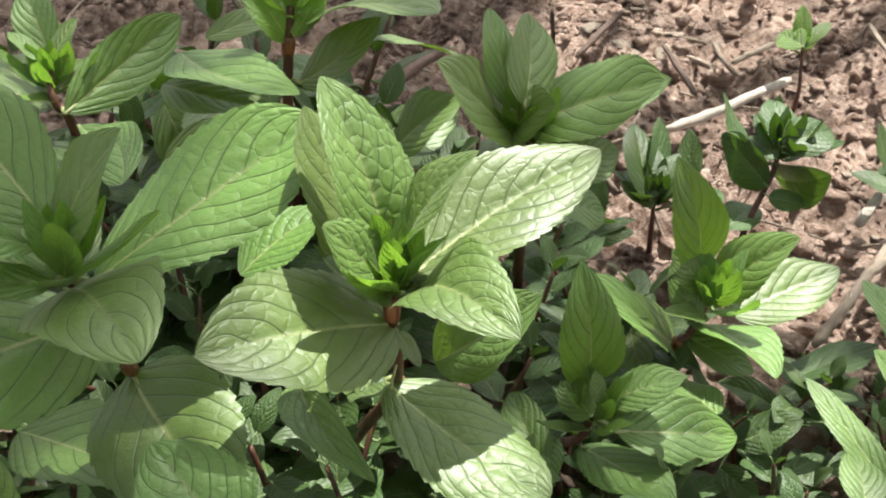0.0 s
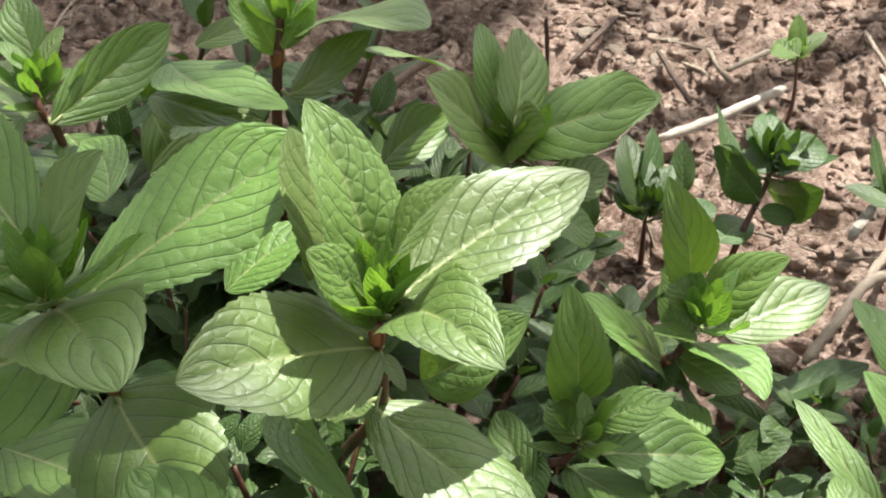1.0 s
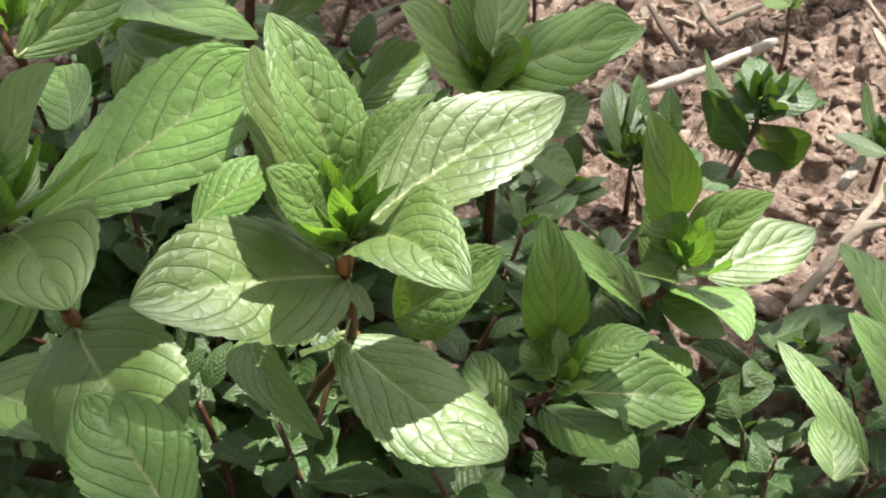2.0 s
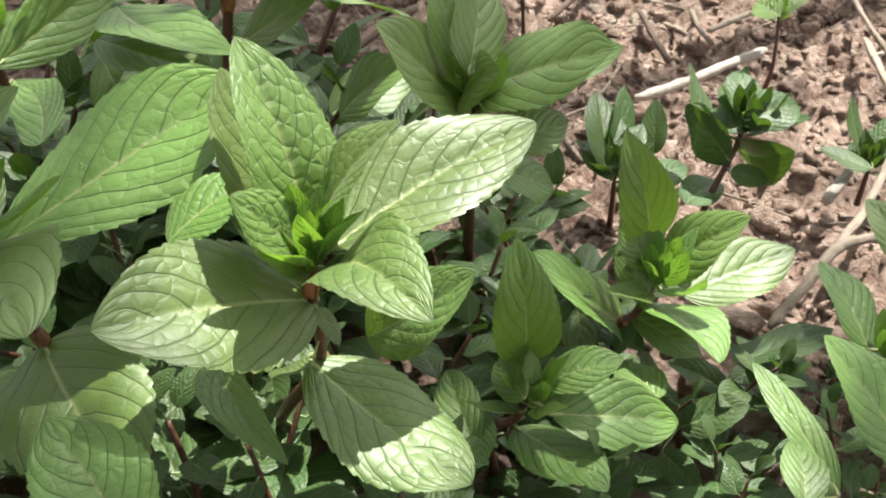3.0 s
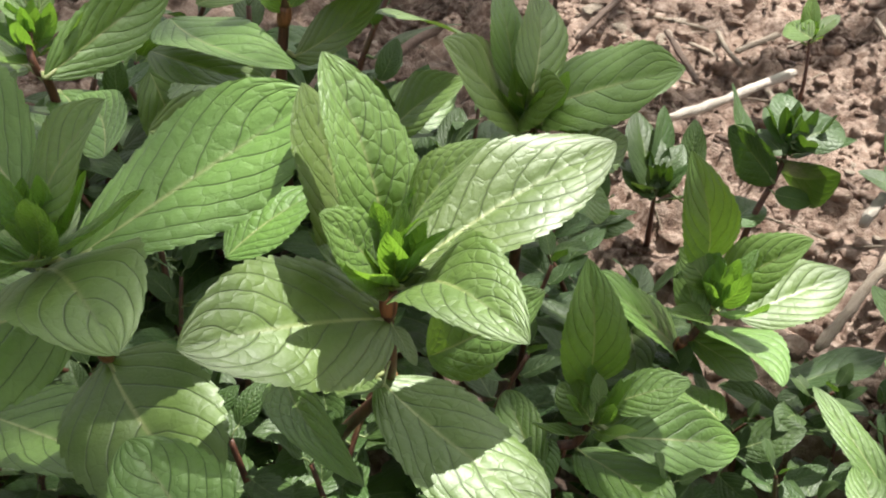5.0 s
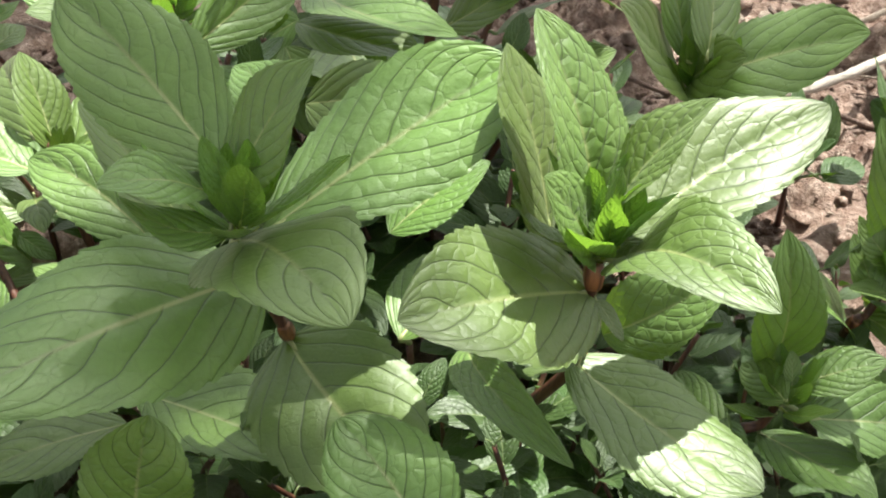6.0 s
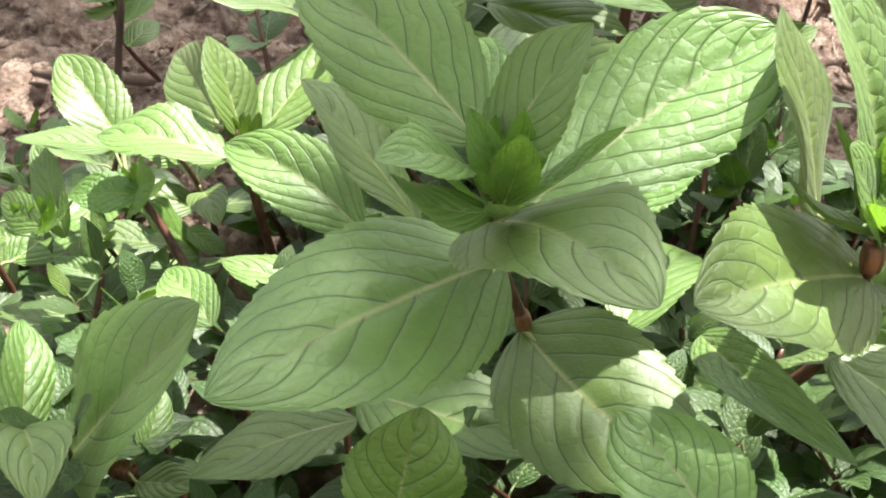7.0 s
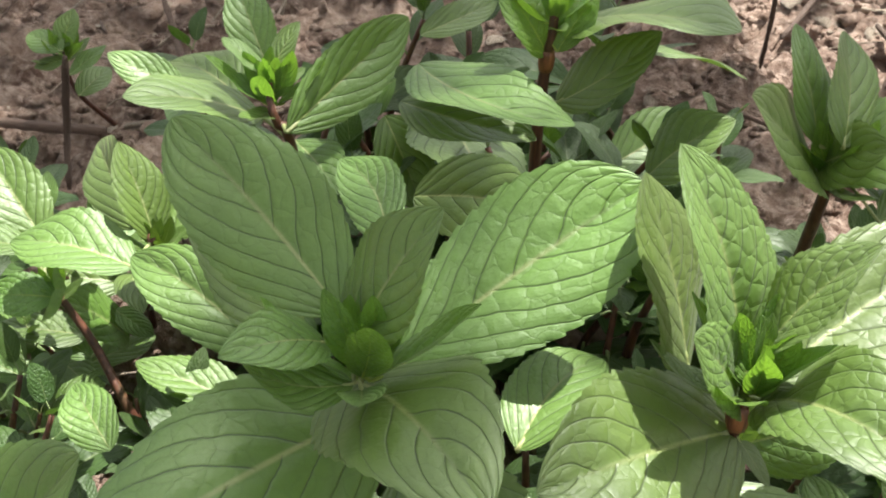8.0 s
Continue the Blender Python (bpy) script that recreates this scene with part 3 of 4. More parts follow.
plant.leaf((-0.0375, 0.1330, 0.0640), (-0.0558, 0.1500, 0.0815), 0.0215, 12, 0.10, 6, 0.02, belly=0.52)
plant = mint_plant('mint plant with pale green leaves and lime tip', 0.0016, [(0.1398, 0.2310, 0.0319), (0.1399, 0.2285, 0.0238), (0.1450, 0.2350, -0.0040)])
plant.bud((0.1383, 0.2294, 0.0332), 0.0150)
plant.leaf((0.1320, 0.2328, 0.0298), (0.1220, 0.2555, 0.0421), 0.0161, -9, 0.06, 11, 0.01)
plant.leaf((0.1351, 0.1983, 0.0222), (0.1121, 0.2186, 0.0469), 0.0237, 1, 0.03, 11, -0.00)
plant.leaf((0.1363, 0.2261, 0.0341), (0.1458, 0.2394, 0.0409), 0.0106, -3, 0.05, 10, 0.00)
plant.leaf((0.1376, 0.2287, 0.0318), (0.1416, 0.2162, 0.0360), 0.0084, -30, 0.04, 10, 0.00, young=True)
plant.leaf((0.1608, 0.2706, 0.0282), (0.1459, 0.2904, 0.0400), 0.0172, 15, 0.06, 11, 0.00)
plant = mint_plant('mint shoot with a long narrow pale leaf', 0.0014, [(0.1099, 0.1825, 0.0278), (0.1120, 0.1920, -0.0040)])
plant.leaf((0.1116, 0.1855, 0.0254), (0.0941, 0.2141, 0.0413), 0.0105, 4, 0.05, 12, 0.00)
plant.leaf((0.0996, 0.1754, 0.0329), (0.1022, 0.1955, 0.0332), 0.0118, -10, 0.07, 11, 0.01)
plant = mint_plant('small mint sprig close to the ground', 0.0012, [(0.0806, 0.2174, 0.0141), (0.0830, 0.2180, -0.0040)])
plant.leaf((0.0805, 0.2161, 0.0154), (0.0974, 0.2161, 0.0242), 0.0124, -17, 0.04, 10, 0.00)
plant.leaf((0.0962, 0.2318, 0.0243), (0.1252, 0.2422, 0.0288), 0.0172, 16, 0.02, 9, 0.01)
plant.leaf((0.0811, 0.2201, 0.0092), (0.0691, 0.2310, 0.0305), 0.0147, -18, -0.00, 8, -0.00)
plant.leaf((0.0743, 0.2076, 0.0150), (0.0814, 0.1938, 0.0172), 0.0086, -25, 0.04, 10, 0.02)
plant.leaf((0.0995, 0.2068, 0.0088), (0.0996, 0.2220, 0.0078), 0.0090, 2, 0.05, 10, 0.00)
plant = mint_plant('small mint seedling with rounded curled leaves', 0.0013, [(0.1131, 0.3208, 0.0489), (0.1110, 0.3177, 0.0399), (0.1027, 0.3096, 0.0227), (0.0980, 0.3050, -0.0040)])
plant.bud((0.1135, 0.3193, 0.0519), 0.0210, young=False)
plant.leaf((0.1084, 0.3122, 0.0390), (0.0963, 0.3333, 0.0471), 0.0186, 86, 0.03, 10, 0.04)
plant.leaf((0.1145, 0.3246, 0.0354), (0.1259, 0.3049, 0.0477), 0.0201, -114, 0.09, 13, 0.03)
plant.leaf((0.1112, 0.3128, 0.0537), (0.1301, 0.3226, 0.0541), 0.0163, -28, 0.09, 13, -0.01)
plant.leaf((0.1124, 0.3204, 0.0523), (0.1125, 0.3365, 0.0588), 0.0134, -3, 0.07, 11, 0.01)
plant.leaf((0.1044, 0.3272, 0.0411), (0.0980, 0.3451, 0.0574), 0.0131, -37, -0.01, 8, -0.01)
plant.leaf((0.1109, 0.3175, 0.0503), (0.1045, 0.3272, 0.0581), 0.0075, 9, 0.03, 9, -0.02)
plant.leaf((0.1130, 0.3187, 0.0478), (0.1125, 0.3143, 0.0568), 0.0057, 12, 0.05, 10, -0.01, young=True)
plant.leaf((0.1110, 0.3111, 0.0524), (0.1227, 0.3229, 0.0502), 0.0103, -19, 0.05, 10, 0.00)
plant.leaf((0.1102, 0.3137, 0.0485), (0.1040, 0.3263, 0.0504), 0.0084, 16, 0.04, 10, -0.01)
plant.leaf((0.1088, 0.3105, 0.0357), (0.1222, 0.3111, 0.0328), 0.0084, -38, 0.04, 10, 0.02)
plant = mint_plant('small mint seedling with upright leaves', 0.0012, [(0.0762, 0.3349, 0.0212), (0.0770, 0.3350, -0.0040)])
plant.bud((0.0761, 0.3341, 0.0227), 0.0210, young=False)
plant.leaf((0.0734, 0.3287, 0.0230), (0.0695, 0.3545, 0.0399), 0.0173, -12, 0.04, 10, -0.01)
plant.leaf((0.0760, 0.3332, 0.0201), (0.0792, 0.3556, 0.0421), 0.0155, -49, 0.02, 9, -0.01)
plant.leaf((0.0744, 0.3279, 0.0207), (0.0640, 0.3368, 0.0263), 0.0085, 13, 0.04, 10, -0.01)
plant.leaf((0.0913, 0.3464, 0.0195), (0.0912, 0.3565, 0.0365), 0.0099, 3, 0.05, 10, -0.01)
plant.leaf((0.0944, 0.3038, 0.0275), (0.1087, 0.3212, 0.0253), 0.0138, -6, 0.05, 10, -0.00)
plant.leaf((0.0851, 0.3258, 0.0207), (0.1018, 0.3399, 0.0194), 0.0133, -16, 0.05, 10, 0.00)
plant.leaf((0.0767, 0.3321, 0.0230), (0.0856, 0.3453, 0.0326), 0.0108, -4, 0.05, 10, 0.00)
plant.leaf((0.0733, 0.3288, 0.0250), (0.0667, 0.3434, 0.0269), 0.0096, 10, 0.05, 10, 0.00)
plant = mint_plant('small dark green mint seedling beside dry straw', 0.0012, [(0.1724, 0.3518, 0.0156), (0.1720, 0.3520, -0.0040)])
plant.bud((0.1717, 0.3531, 0.0172), 0.0150, young=False)
plant.leaf((0.1714, 0.3554, 0.0131), (0.1643, 0.3657, 0.0342), 0.0127, -14, -0.01, 8, -0.02)
plant.leaf((0.1732, 0.3526, 0.0151), (0.1815, 0.3648, 0.0274), 0.0111, -1, 0.05, 10, 0.00)
plant.leaf((0.1679, 0.3396, 0.0200), (0.1503, 0.3470, 0.0233), 0.0105, 10, 0.01, 9, -0.02)
plant = mint_plant('tiny mint seedling standing on bare soil', 0.0011, [(0.1575, 0.4449, 0.0319), (0.1568, 0.4358, 0.0100), (0.1550, 0.4360, -0.0040)])
plant.bud((0.1571, 0.4438, 0.0337), 0.0090)
plant.leaf((0.1542, 0.4337, 0.0339), (0.1496, 0.4546, 0.0308), 0.0133, 35, 0.05, 10, -0.00)
plant.leaf((0.1577, 0.4427, 0.0312), (0.1696, 0.4490, 0.0382), 0.0086, -7, 0.04, 10, 0.01)
plant.leaf((0.1569, 0.4446, 0.0309), (0.1568, 0.4521, 0.0451), 0.0086, 4, 0.05, 10, -0.01, young=True)
plant = mint_plant('tiny mint seedling on brown soil', 0.0011, [(-0.2248, 0.4140, 0.0327), (-0.2226, 0.4117, 0.0167), (-0.2140, 0.4200, -0.0040)])
plant.bud((-0.2245, 0.4136, 0.0353), 0.0140)
plant.leaf((-0.2224, 0.4078, 0.0357), (-0.2398, 0.4198, 0.0367), 0.0125, 15, 0.04, 10, -0.00)
plant.leaf((-0.2231, 0.4104, 0.0358), (-0.2217, 0.4252, 0.0450), 0.0101, -6, 0.05, 10, 0.00, young=True)
plant.leaf((-0.2221, 0.4087, 0.0320), (-0.2336, 0.4048, 0.0302), 0.0072, 27, 0.03, 9, -0.01)
plant.leaf((-0.2201, 0.4038, 0.0280), (-0.2070, 0.4133, 0.0357), 0.0099, -5, 0.02, 9, 0.01)
plant.leaf((-0.2189, 0.4050, 0.0182), (-0.2120, 0.4238, 0.0203), 0.0119, -24, 0.06, 11, -0.00)
plant = mint_plant('low mint shoot with dull shaded leaves', 0.0015, [(-0.0463, 0.2121, 0.0440), (-0.0450, 0.2150, -0.0040)])
plant.leaf((-0.0483, 0.2064, 0.0500), (-0.0283, 0.2377, 0.0480), 0.0216, 1, 0.13, 14, -0.04)
plant.leaf((-0.0518, 0.2254, 0.0661), (-0.0288, 0.2390, 0.0782), 0.0187, -6, 0.06, 11, -0.01)
plant.leaf((-0.0733, 0.2496, 0.0860), (-0.0456, 0.2271, 0.0988), 0.0200, -54, -0.06, 6, -0.05)
plant.leaf((-0.0791, 0.2808, 0.0925), (-0.0454, 0.2671, 0.0906), 0.0200, -5, 0.01, 11, 0.02)
plant.leaf((-0.0763, 0.2224, 0.0950), (-0.0899, 0.2515, 0.0947), 0.0149, 26, 0.01, 9, 0.09)
plant.leaf((-0.1131, 0.2260, 0.0396), (-0.1417, 0.2340, 0.0457), 0.0149, 4, 0.05, 11, -0.01)


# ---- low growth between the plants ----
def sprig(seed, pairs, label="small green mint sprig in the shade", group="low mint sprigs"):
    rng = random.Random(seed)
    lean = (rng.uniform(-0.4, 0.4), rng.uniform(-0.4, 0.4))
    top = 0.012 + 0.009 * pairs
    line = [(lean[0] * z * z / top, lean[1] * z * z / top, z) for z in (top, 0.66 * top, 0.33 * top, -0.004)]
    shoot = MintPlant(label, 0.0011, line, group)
    turn = rng.uniform(0, 6.28)
    for k in range(pairs + 1):
        z = top * (1 - 0.8 * k / (pairs + 1))
        x, y = lean[0] * z * z / top, lean[1] * z * z / top
        size = (0.009 + 0.0055 * min(k, 3)) * rng.uniform(0.85, 1.2)
        rise = (0.9, 0.45, 0.2, 0.0, -0.15)[min(k, 4)]
        for side in (0, math.pi):
            a = turn + side + rng.uniform(-0.25, 0.25)
            r = rise + rng.uniform(-0.15, 0.15)
            out = Vector((math.cos(a) * math.cos(r), math.sin(a) * math.cos(r), math.sin(r)))
            b = Vector((x, y, z)) + out * 0.003
            shoot.leaf(tuple(b), tuple(b + out * size), size * rng.uniform(0.5, 0.64), rng.uniform(-18, 18), rng.uniform(0.0, 0.14), rng.uniform(0, 22), rng.uniform(-0.05, 0.05))
        turn += math.pi / 2 + rng.uniform(-0.2, 0.2)
    return shoot.ob


def wanted(x, y):
    if y < 0.10:
        return 0.6
    if y > 0.36 or (x > 0.0 and y > 0.325) or (x > 0.06 and y > 0.29) or (x > 0.13 and y > 0.25):
        return 0.0
    if x < -0.125 and y > 0.215:
        return 0.12
    if x > 0.05 and y > 0.235:
        return 0.3
    return 1.0


rng = random.Random(11)
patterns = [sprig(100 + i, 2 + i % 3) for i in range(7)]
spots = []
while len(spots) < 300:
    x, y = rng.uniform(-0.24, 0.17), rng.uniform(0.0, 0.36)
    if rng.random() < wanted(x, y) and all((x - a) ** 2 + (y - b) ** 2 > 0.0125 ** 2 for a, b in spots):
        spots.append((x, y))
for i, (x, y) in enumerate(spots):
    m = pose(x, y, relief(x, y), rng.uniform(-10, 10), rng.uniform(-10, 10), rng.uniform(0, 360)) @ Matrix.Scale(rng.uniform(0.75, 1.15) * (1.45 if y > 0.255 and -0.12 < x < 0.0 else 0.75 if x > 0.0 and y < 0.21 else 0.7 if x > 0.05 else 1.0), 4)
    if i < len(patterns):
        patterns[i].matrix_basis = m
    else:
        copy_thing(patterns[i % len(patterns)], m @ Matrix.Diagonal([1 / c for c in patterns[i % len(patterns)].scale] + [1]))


pale = sprig(131, 3, "pale sunlit mint sprig on dry soil", "sunlit mint sprigs")
for i, (x, y, size, turn) in enumerate(((-0.205, 0.258, 1.25, 20), (-0.182, 0.236, 1.1, 140), (-0.192, 0.285, 1.2, 250), (-0.160, 0.290, 1.0, 80), (-0.215, 0.300, 1.0, 310), (-0.172, 0.222, 0.9, 200), (-0.222, 0.236, 1.1, 45), (-0.176, 0.262, 0.9, 100))):
    m = pose(x, y, relief(x, y), 6, -5, turn) @ Matrix.Scale(size, 4)
    if i:
        copy_thing(pale, m @ Matrix.Scale(1 / 1.25, 4))
    else:
        pale.matrix_basis = m


# ---- dry sticks and crumbs on the soil ----
def stick(name, label, material, radius, points):
    line = smooth_line(points, 6)
    base = Vector(points[0])
    r2 = random.Random(int(abs(points[0][0]) * 1e5))
    line = [q + Vector((r2.uniform(-1, 1), r2.uniform(-1, 1), r2.uniform(-1, 1))) * radius * 0.12 for q in line]
    radii = [0.8 * radius * r2.uniform(0.85, 1.12) * (0.6 if i in (0, len(line) - 1) else 1.0) for i in range(len(line))]
    tv, tf, tu = tube(line, radii, 9, 0.14)
    ob = new(name, mesh_of(name, [q - base for q in tv], tf, material, tu))
    ob.location = base
    return tagged(ob, label, name, "dry litter")


stick('stick', 'weathered white stick lying on the soil', WHITE, .0024, [(0.0951, 0.4114, 0.0060), (0.1178, 0.4197, 0.0100), (0.1359, 0.4315, 0.0120), (0.1558, 0.4464, 0.0120)])
stick('straw', 'short pale broken piece of straw', WHITE, .0026, [(0.1539, 0.3383, 0.0060), (0.1604, 0.3470, 0.0070), (0.1670, 0.3546, 0.0090)])
stick('stalk', 'bent tan dry stalk on the soil', STRAW, .0022, [(0.1165, 0.2645, 0.0100), (0.1307, 0.2800, 0.0140), (0.1450, 0.2973, 0.0160), (0.1568, 0.3053, 0.0140), (0.1710, 0.3117, 0.0100)])
stick('stalk', 'leaning tan dry stalk beside a seedling', STRAW, .0020, [(0.1477, 0.3042, 0.0120), (0.1598, 0.3187, 0.0160), (0.1724, 0.3384, 0.0220), (0.1891, 0.3651, 0.0300)])
stick('twig', 'brown dry twig on the soil', BARK, .0018, [(0.1089, 0.5016, 0.0040), (0.1117, 0.4703, 0.0050), (0.1149, 0.4481, 0.0040)])
stick('straw', 'pale dry straw on the soil', STRAW, .0018, [(0.1375, 0.4787, 0.0050), (0.1491, 0.4867, 0.0060), (0.1639, 0.5006, 0.0050)])
stick('straw', 'pale dry straw on the soil', STRAW, .0014, [(0.1342, 0.5044, 0.0040), (0.1335, 0.4791, 0.0060), (0.1383, 0.4666, 0.0040)])
stick('straw', 'tan bundle of dry straw on the soil', STRAW, .0020, [(0.2069, 0.4687, 0.0080), (0.1993, 0.4252, 0.0140), (0.1994, 0.4076, 0.0120)])
stick('straw', 'tan bundle of dry straw on the soil', STRAW, .0016, [(0.2165, 0.5220, 0.0060), (0.2094, 0.4722, 0.0120), (0.2101, 0.4400, 0.0120)])
stick('twig', 'brown curved twig behind the plants', BARK, .0030, [(-0.0301, 0.4203, 0.0120), (-0.0161, 0.4450, 0.0160), (0.0016, 0.4804, 0.0120)])
stick('twig', 'brown dry twig on the soil', BARK, .0022, [(-0.0128, 0.5288, 0.0040), (-0.0072, 0.5539, 0.0060), (-0.0044, 0.5864, 0.0060)])
stick('twig', 'brown dry twig on the soil', BARK, .0018, [(0.0643, 0.4861, 0.0050), (0.0772, 0.5057, 0.0080), (0.0930, 0.5387, 0.0060)])
stick('twig', 'orange piece of dead stem', BARK, .0024, [(0.0886, 0.2428, 0.0040), (0.0936, 0.2462, 0.0060), (0.0983, 0.2496, 0.0060)])
stick('root', 'reddish creeping root on dark soil', BARK, .0020, [(0.0273, 0.2073, 0.0160), (0.0341, 0.2046, 0.0120), (0.0431, 0.1992, 0.0080)])
stick('stalk', 'standing dry brown stalk in shade', BARK, .0016, [(-0.2077, 0.3781, 0.0500), (-0.2154, 0.3816, 0.0200), (-0.2162, 0.3713, -0.0020)])
stick('stick', 'fallen brown stick in shade', BARK, .0026, [(-0.2563, 0.4015, 0.0080), (-0.2317, 0.3966, 0.0090), (-0.2086, 0.3994, 0.0060)])
stick('twig', 'dry brown twig in shade', BARK, .0020, [(-0.2068, 0.4851, 0.0200), (-0.1988, 0.4688, 0.0120), (-0.1901, 0.4487, 0.0040)])
stick('stalk', 'thin dark red dead stalk', BARK, .0012, [(0.0458, 0.4340, 0.0500), (0.0483, 0.4459, 0.0300), (0.0512, 0.4612, 0.0040)])
stick('straw', 'dry straw under the leaves', STRAW, .0016, [(-0.2110, 0.2650, 0.0040), (-0.2103, 0.2758, 0.0060), (-0.2123, 0.2927, 0.0040)])
stick('stalk', 'reddish fallen stem on the soil', BARK, .0016, [(-0.2024, 0.2767, 0.0200), (-0.1912, 0.2743, 0.0140), (-0.1802, 0.2744, 0.0060)])

rng = random.Random(5)


def bare(x, y):
    return y > 0.34 or (x > 0.06 and y > 0.28) or (x > 0.12 and y > 0.2) or (x < -0.12 and y > 0.2)


made = 0
while made < 270:
    x, y = rng.uniform(-0.38, 0.36), rng.uniform(0.2, 0.72)
    if not bare(x, y):
        continue
    made += 1
    a, half, r = rng.uniform(0, math.pi), rng.uniform(0.005, 0.03), 0.0004 + 0.0012 * rng.random() ** 3
    dx, dy = math.cos(a) * half, math.sin(a) * half
    sag = rng.uniform(-0.12, 0.12)
    pts = [(x - dx, y - dy, relief(x - dx, y - dy) + r), (x - dy * sag, y + dx * sag, relief(x, y) + r * 1.5 + 0.001), (x + dx, y + dy, relief(x + dx, y + dy) + r)]
    pale = rng.random() < 0.55
    stick("straw" if pale else "twig", "short pale dry straw on the soil" if pale else "short brown dry twig on the soil", STRAW if pale else BARK, r, pts)


def crumbs(name, label, material, total, least, most, flat, seed, only_bare):
    verts, faces, uvs = [], [], []
    r2 = random.Random(seed)
    ball = bmesh.new()
    bmesh.ops.create_icosphere(ball, subdivisions=2, radius=1.0)
    shape = [v.co.copy() for v in ball.verts]
    tris = [tuple(v.index for v in f.verts) for f in ball.faces]
    ball.free()
    count = 0
    while count < total:
        x, y = r2.uniform(-0.40, 0.38), r2.uniform(0.19, 0.74)
        if not bare(x, y) and (only_bare or r2.random() < 0.75):
            continue
        count += 1
        size = least + most * r2.random() ** 4
        sq = Vector((r2.uniform(0.5, 1.5), r2.uniform(0.5, 1.5), r2.uniform(0.6, 1.1) * flat))
        off = Vector((r2.uniform(-9, 9), r2.uniform(-9, 9), r2.uniform(-9, 9)))
        spin = Matrix.Rotation(r2.uniform(0, 6.28), 3, 'Z') @ Matrix.Rotation(r2.uniform(-0.5, 0.5), 3, 'X')
        c = Vector((x, y, relief(x, y) + size * 0.35 * flat))
        n0 = len(verts)
        for s in shape:
            k = 1 + 0.7 * noise.noise(s * 1.1 + off) + 0.45 * noise.noise(s * 2.9 + off)
            verts.append(c + spin @ Vector((s.x * sq.x, s.y * sq.y, s.z * sq.z)) * size * k)
            uvs.append((s.x, s.y))
        faces += [tuple(i + n0 for i in t) for t in tris]
    return tagged(new(name, mesh_of(name, verts, faces, material, uvs)), label, name.replace("_", " "), kind="stuff")


crumbs("soil_crumbs", "loose crumbs and clods of dry soil", SOIL, 11000, 0.0008, 0.0038, 0.8, 9, False)
crumbs("litter", "pale flakes of dry plant litter on the soil", STRAW, 900, 0.0011, 0.0040, 0.22, 14, True)


# ---- unseen tree added beside the bed, whose crown breaks up the sun ----
TO_SUN = Vector((math.sin(az) * math.cos(el), math.cos(az) * math.cos(el), math.sin(el)))
tree = tagged(new("young_tree"), "unseen leafy tree added to shade the mint bed", "tree")
SUNWARD = Vector((math.sin(az), math.cos(az), 0.0))
tree.location = SUNWARD * 1.95
rng = random.Random(21)
FORK = SUNWARD * 1.86 + Vector((0, 0, 1.55))


def wood(name, line, thick, thin):
    line = smooth_line(line, 6)
    radii = [thick + (thin - thick) * i / (len(line) - 1) for i in range(len(line))]
    tv, tf, tu = tube(line, radii, 9)
    ob = new(name, mesh_of(name, [q - tree.location for q in tv], tf, BARK, tu))
    ob.parent = tree


wood("trunk", [SUNWARD * d + Vector((0, 0, z)) for d, z in ((1.95, -0.03), (1.92, 0.8), (1.86, 1.55), (1.75, 2.1), (1.65, 2.6))], 0.045, 0.010)


def leafiness(x, y):
    """How dense the added crown is over the spot x, y of the bed; its gaps let the sun through."""
    for cx, cy, rx, ry, dense in GAPS:
        if ((x - cx) / rx) ** 2 + ((y - cy) / ry) ** 2 < 1:
            return dense
    if x > 0.075 and y > 0.32:
        return 0.04
    if y > 0.36:
        return 0.95
    return 0.36 if x > 0.09 else 0.34 if x < -0.04 else 0.78 if x > 0.02 and y < 0.24 else 0.3


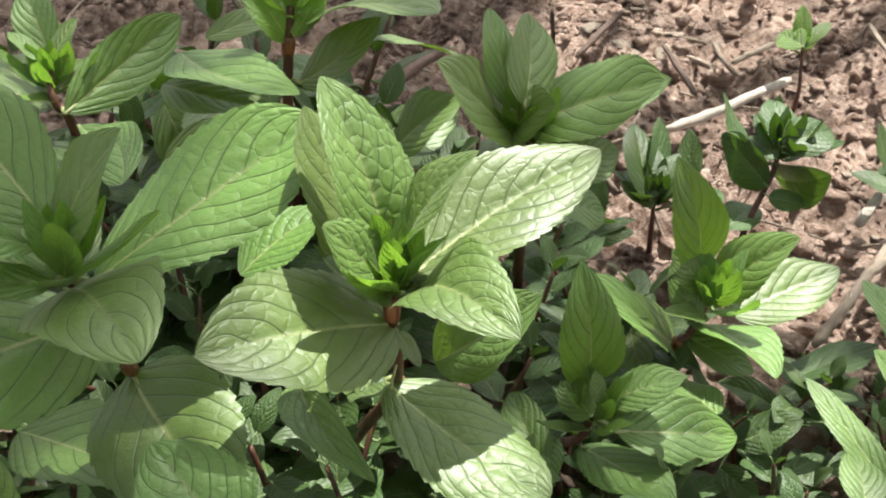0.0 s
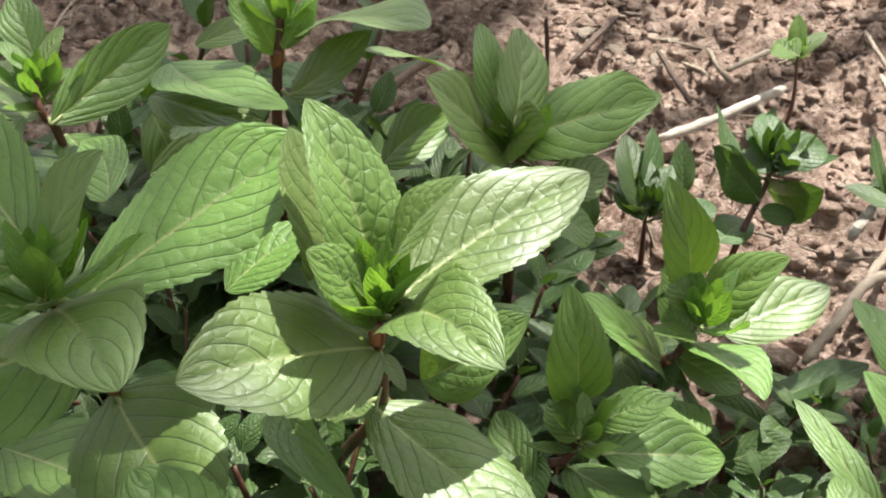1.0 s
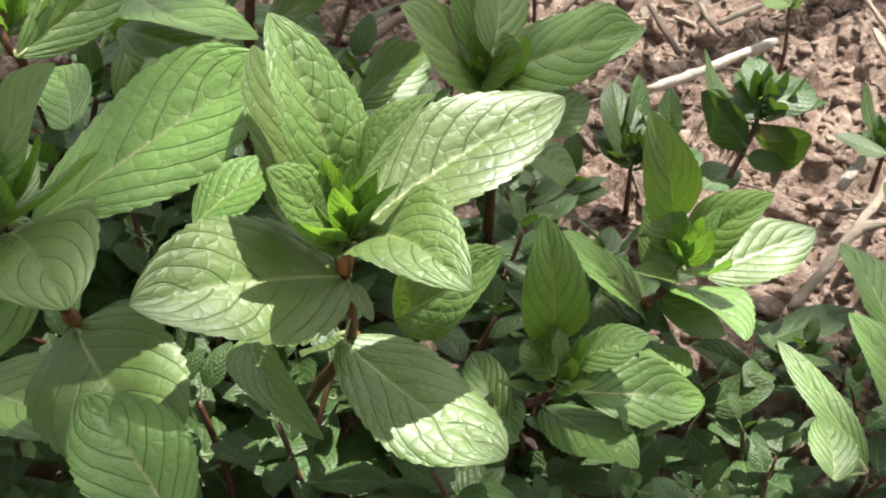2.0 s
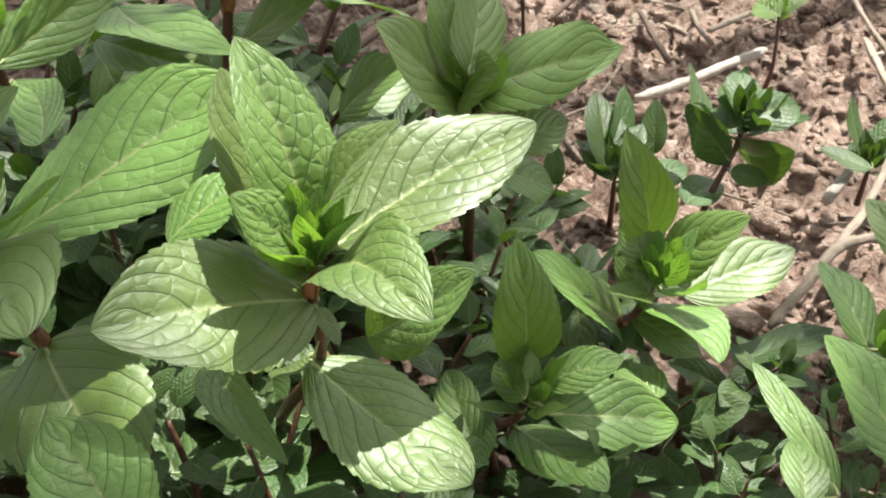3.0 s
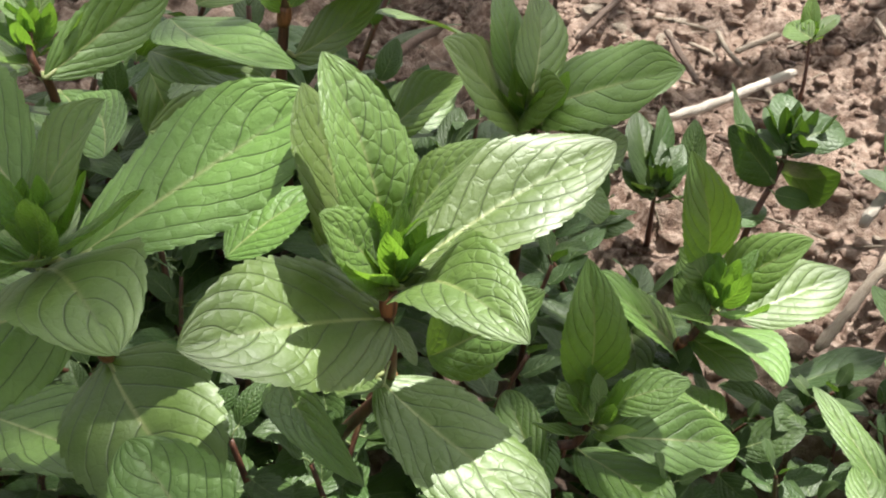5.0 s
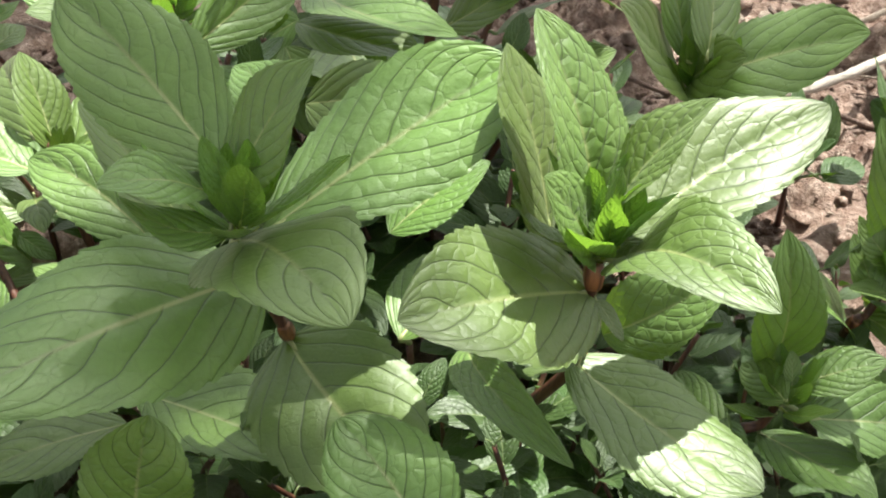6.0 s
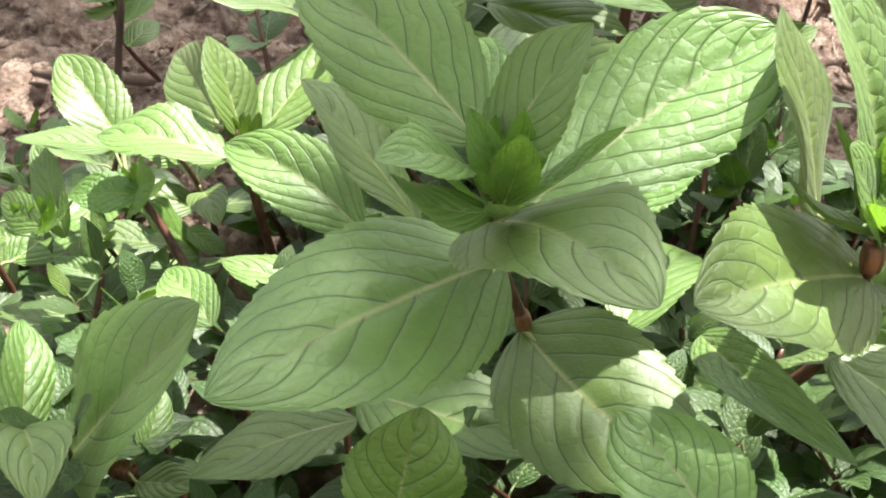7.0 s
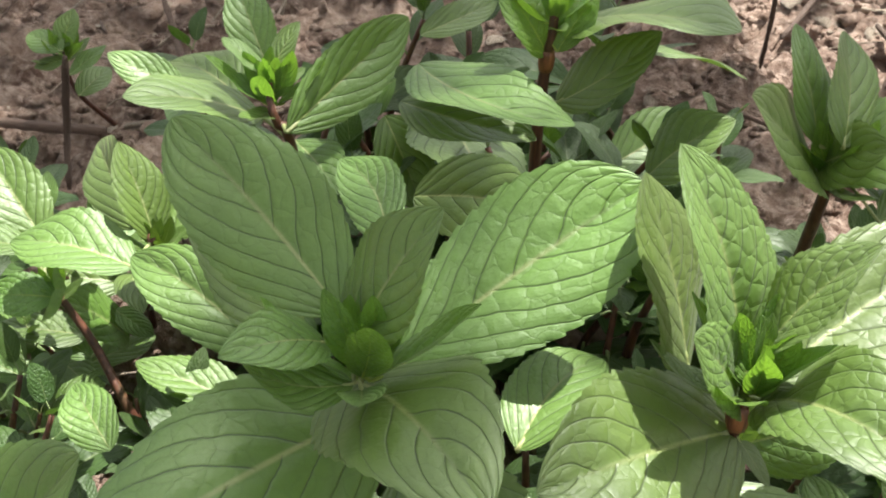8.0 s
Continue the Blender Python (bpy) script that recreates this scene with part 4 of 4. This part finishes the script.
# thin and dense crown spots, set by hand to light or shade single plants
GAPS = ((-0.064, 0.158, 0.014, 0.018, 1.0), (0.030, 0.252, 0.036, 0.022, 0.7), (-0.076, 0.176, 0.021, 0.018, 1.0), (-0.014, 0.177, 0.044, 0.037, 0.0), (-0.062, 0.134, 0.050, 0.029, 1.0), (-0.036, 0.198, 0.038, 0.034, 0.0), (-0.100, 0.160, 0.055, 0.040, 0.9), (-0.010, 0.182, 0.044, 0.056, 0.0), (-0.095, 0.205, 0.032, 0.036, 0.95), (-0.170, 0.262, 0.070, 0.055, 0.0),
        (0.100, 0.200, 0.018, 0.022, 0.05), (0.098, 0.240, 0.030, 0.028, 0.0), (-0.045, 0.285, 0.060, 0.035, 0.4), (-0.28, 0.44, 0.05, 0.05, 0.2), (-0.160, 0.212, 0.034, 0.030, 0.0), (-0.165, 0.165, 0.035, 0.035, 1.0), (-0.150, 0.285, 0.03, 0.03, 0.0))


def crown():
    flat = [(0, 0, 0), (0.25, 0.24, 0.03), (0.55, 0.27, 0.04), (0.82, 0.15, 0.02), (1, 0, -0.03), (0.82, -0.15, 0.02), (0.55, -0.27, 0.04), (0.25, -0.24, 0.03), (0.5, 0, -0.02)]
    fan = [(8, k, (k + 1) % 8) for k in range(8)]
    verts, faces, uvs = [], [], []
    for i in range(15800):
        inner = i < 9500
        x, y = (rng.uniform(-0.42, 0.42), rng.uniform(0.02, 0.8)) if inner else (rng.uniform(-1.1, 1.0), rng.uniform(-0.9, 1.5))
        keep = rng.random() < leafiness(x, y) if inner else not (-0.44 < x < 0.44 and 0.0 < y < 0.82) and (x / 1.1) ** 2 + ((y - 0.3) / 1.2) ** 2 < 1 + 0.5 * noise.noise((x * 3, y * 3, 0))
        size, away = (rng.uniform(0.020, 0.034) if inner else rng.uniform(0.05, 0.08)), rng.uniform(2.0, 2.35) + (0.0 if inner else rng.uniform(-0.1, 0.3))
        m = Matrix.Translation(Vector((x, y, 0.08)) + TO_SUN * away - tree.location) @ pose(0, 0, 0, rng.uniform(-45, 45), rng.uniform(-40, 40), rng.uniform(0, 360)) @ Matrix.Scale(size, 4)
        if keep:
            n0 = len(verts)
            verts += [m @ (Vector(q) - Vector((0.5, 0, 0))) for q in flat]
            uvs += [(q[0], 0.5 + 1.7 * q[1]) for q in flat]
            faces += [tuple(i + n0 for i in t) for t in fan]
    ob = new("crown", mesh_of("crown", verts, faces, LEAF, uvs))
    ob.parent = tree


crown()
for x, y in ((-0.3, 0.5), (-0.1, 0.30), (0.05, 0.42), (-0.25, 0.2), (0.06, 0.10), (-0.8, 0.3), (0.5, 1.1), (-0.4, -0.5), (0.6, -0.4), (-0.5, 1.2)):
    end = Vector((x, y, 0.08)) + TO_SUN * 2.2
    wood("limb", [FORK, FORK.lerp(end, 0.5) + Vector((0, 0, 0.12)), end], 0.014, 0.002)
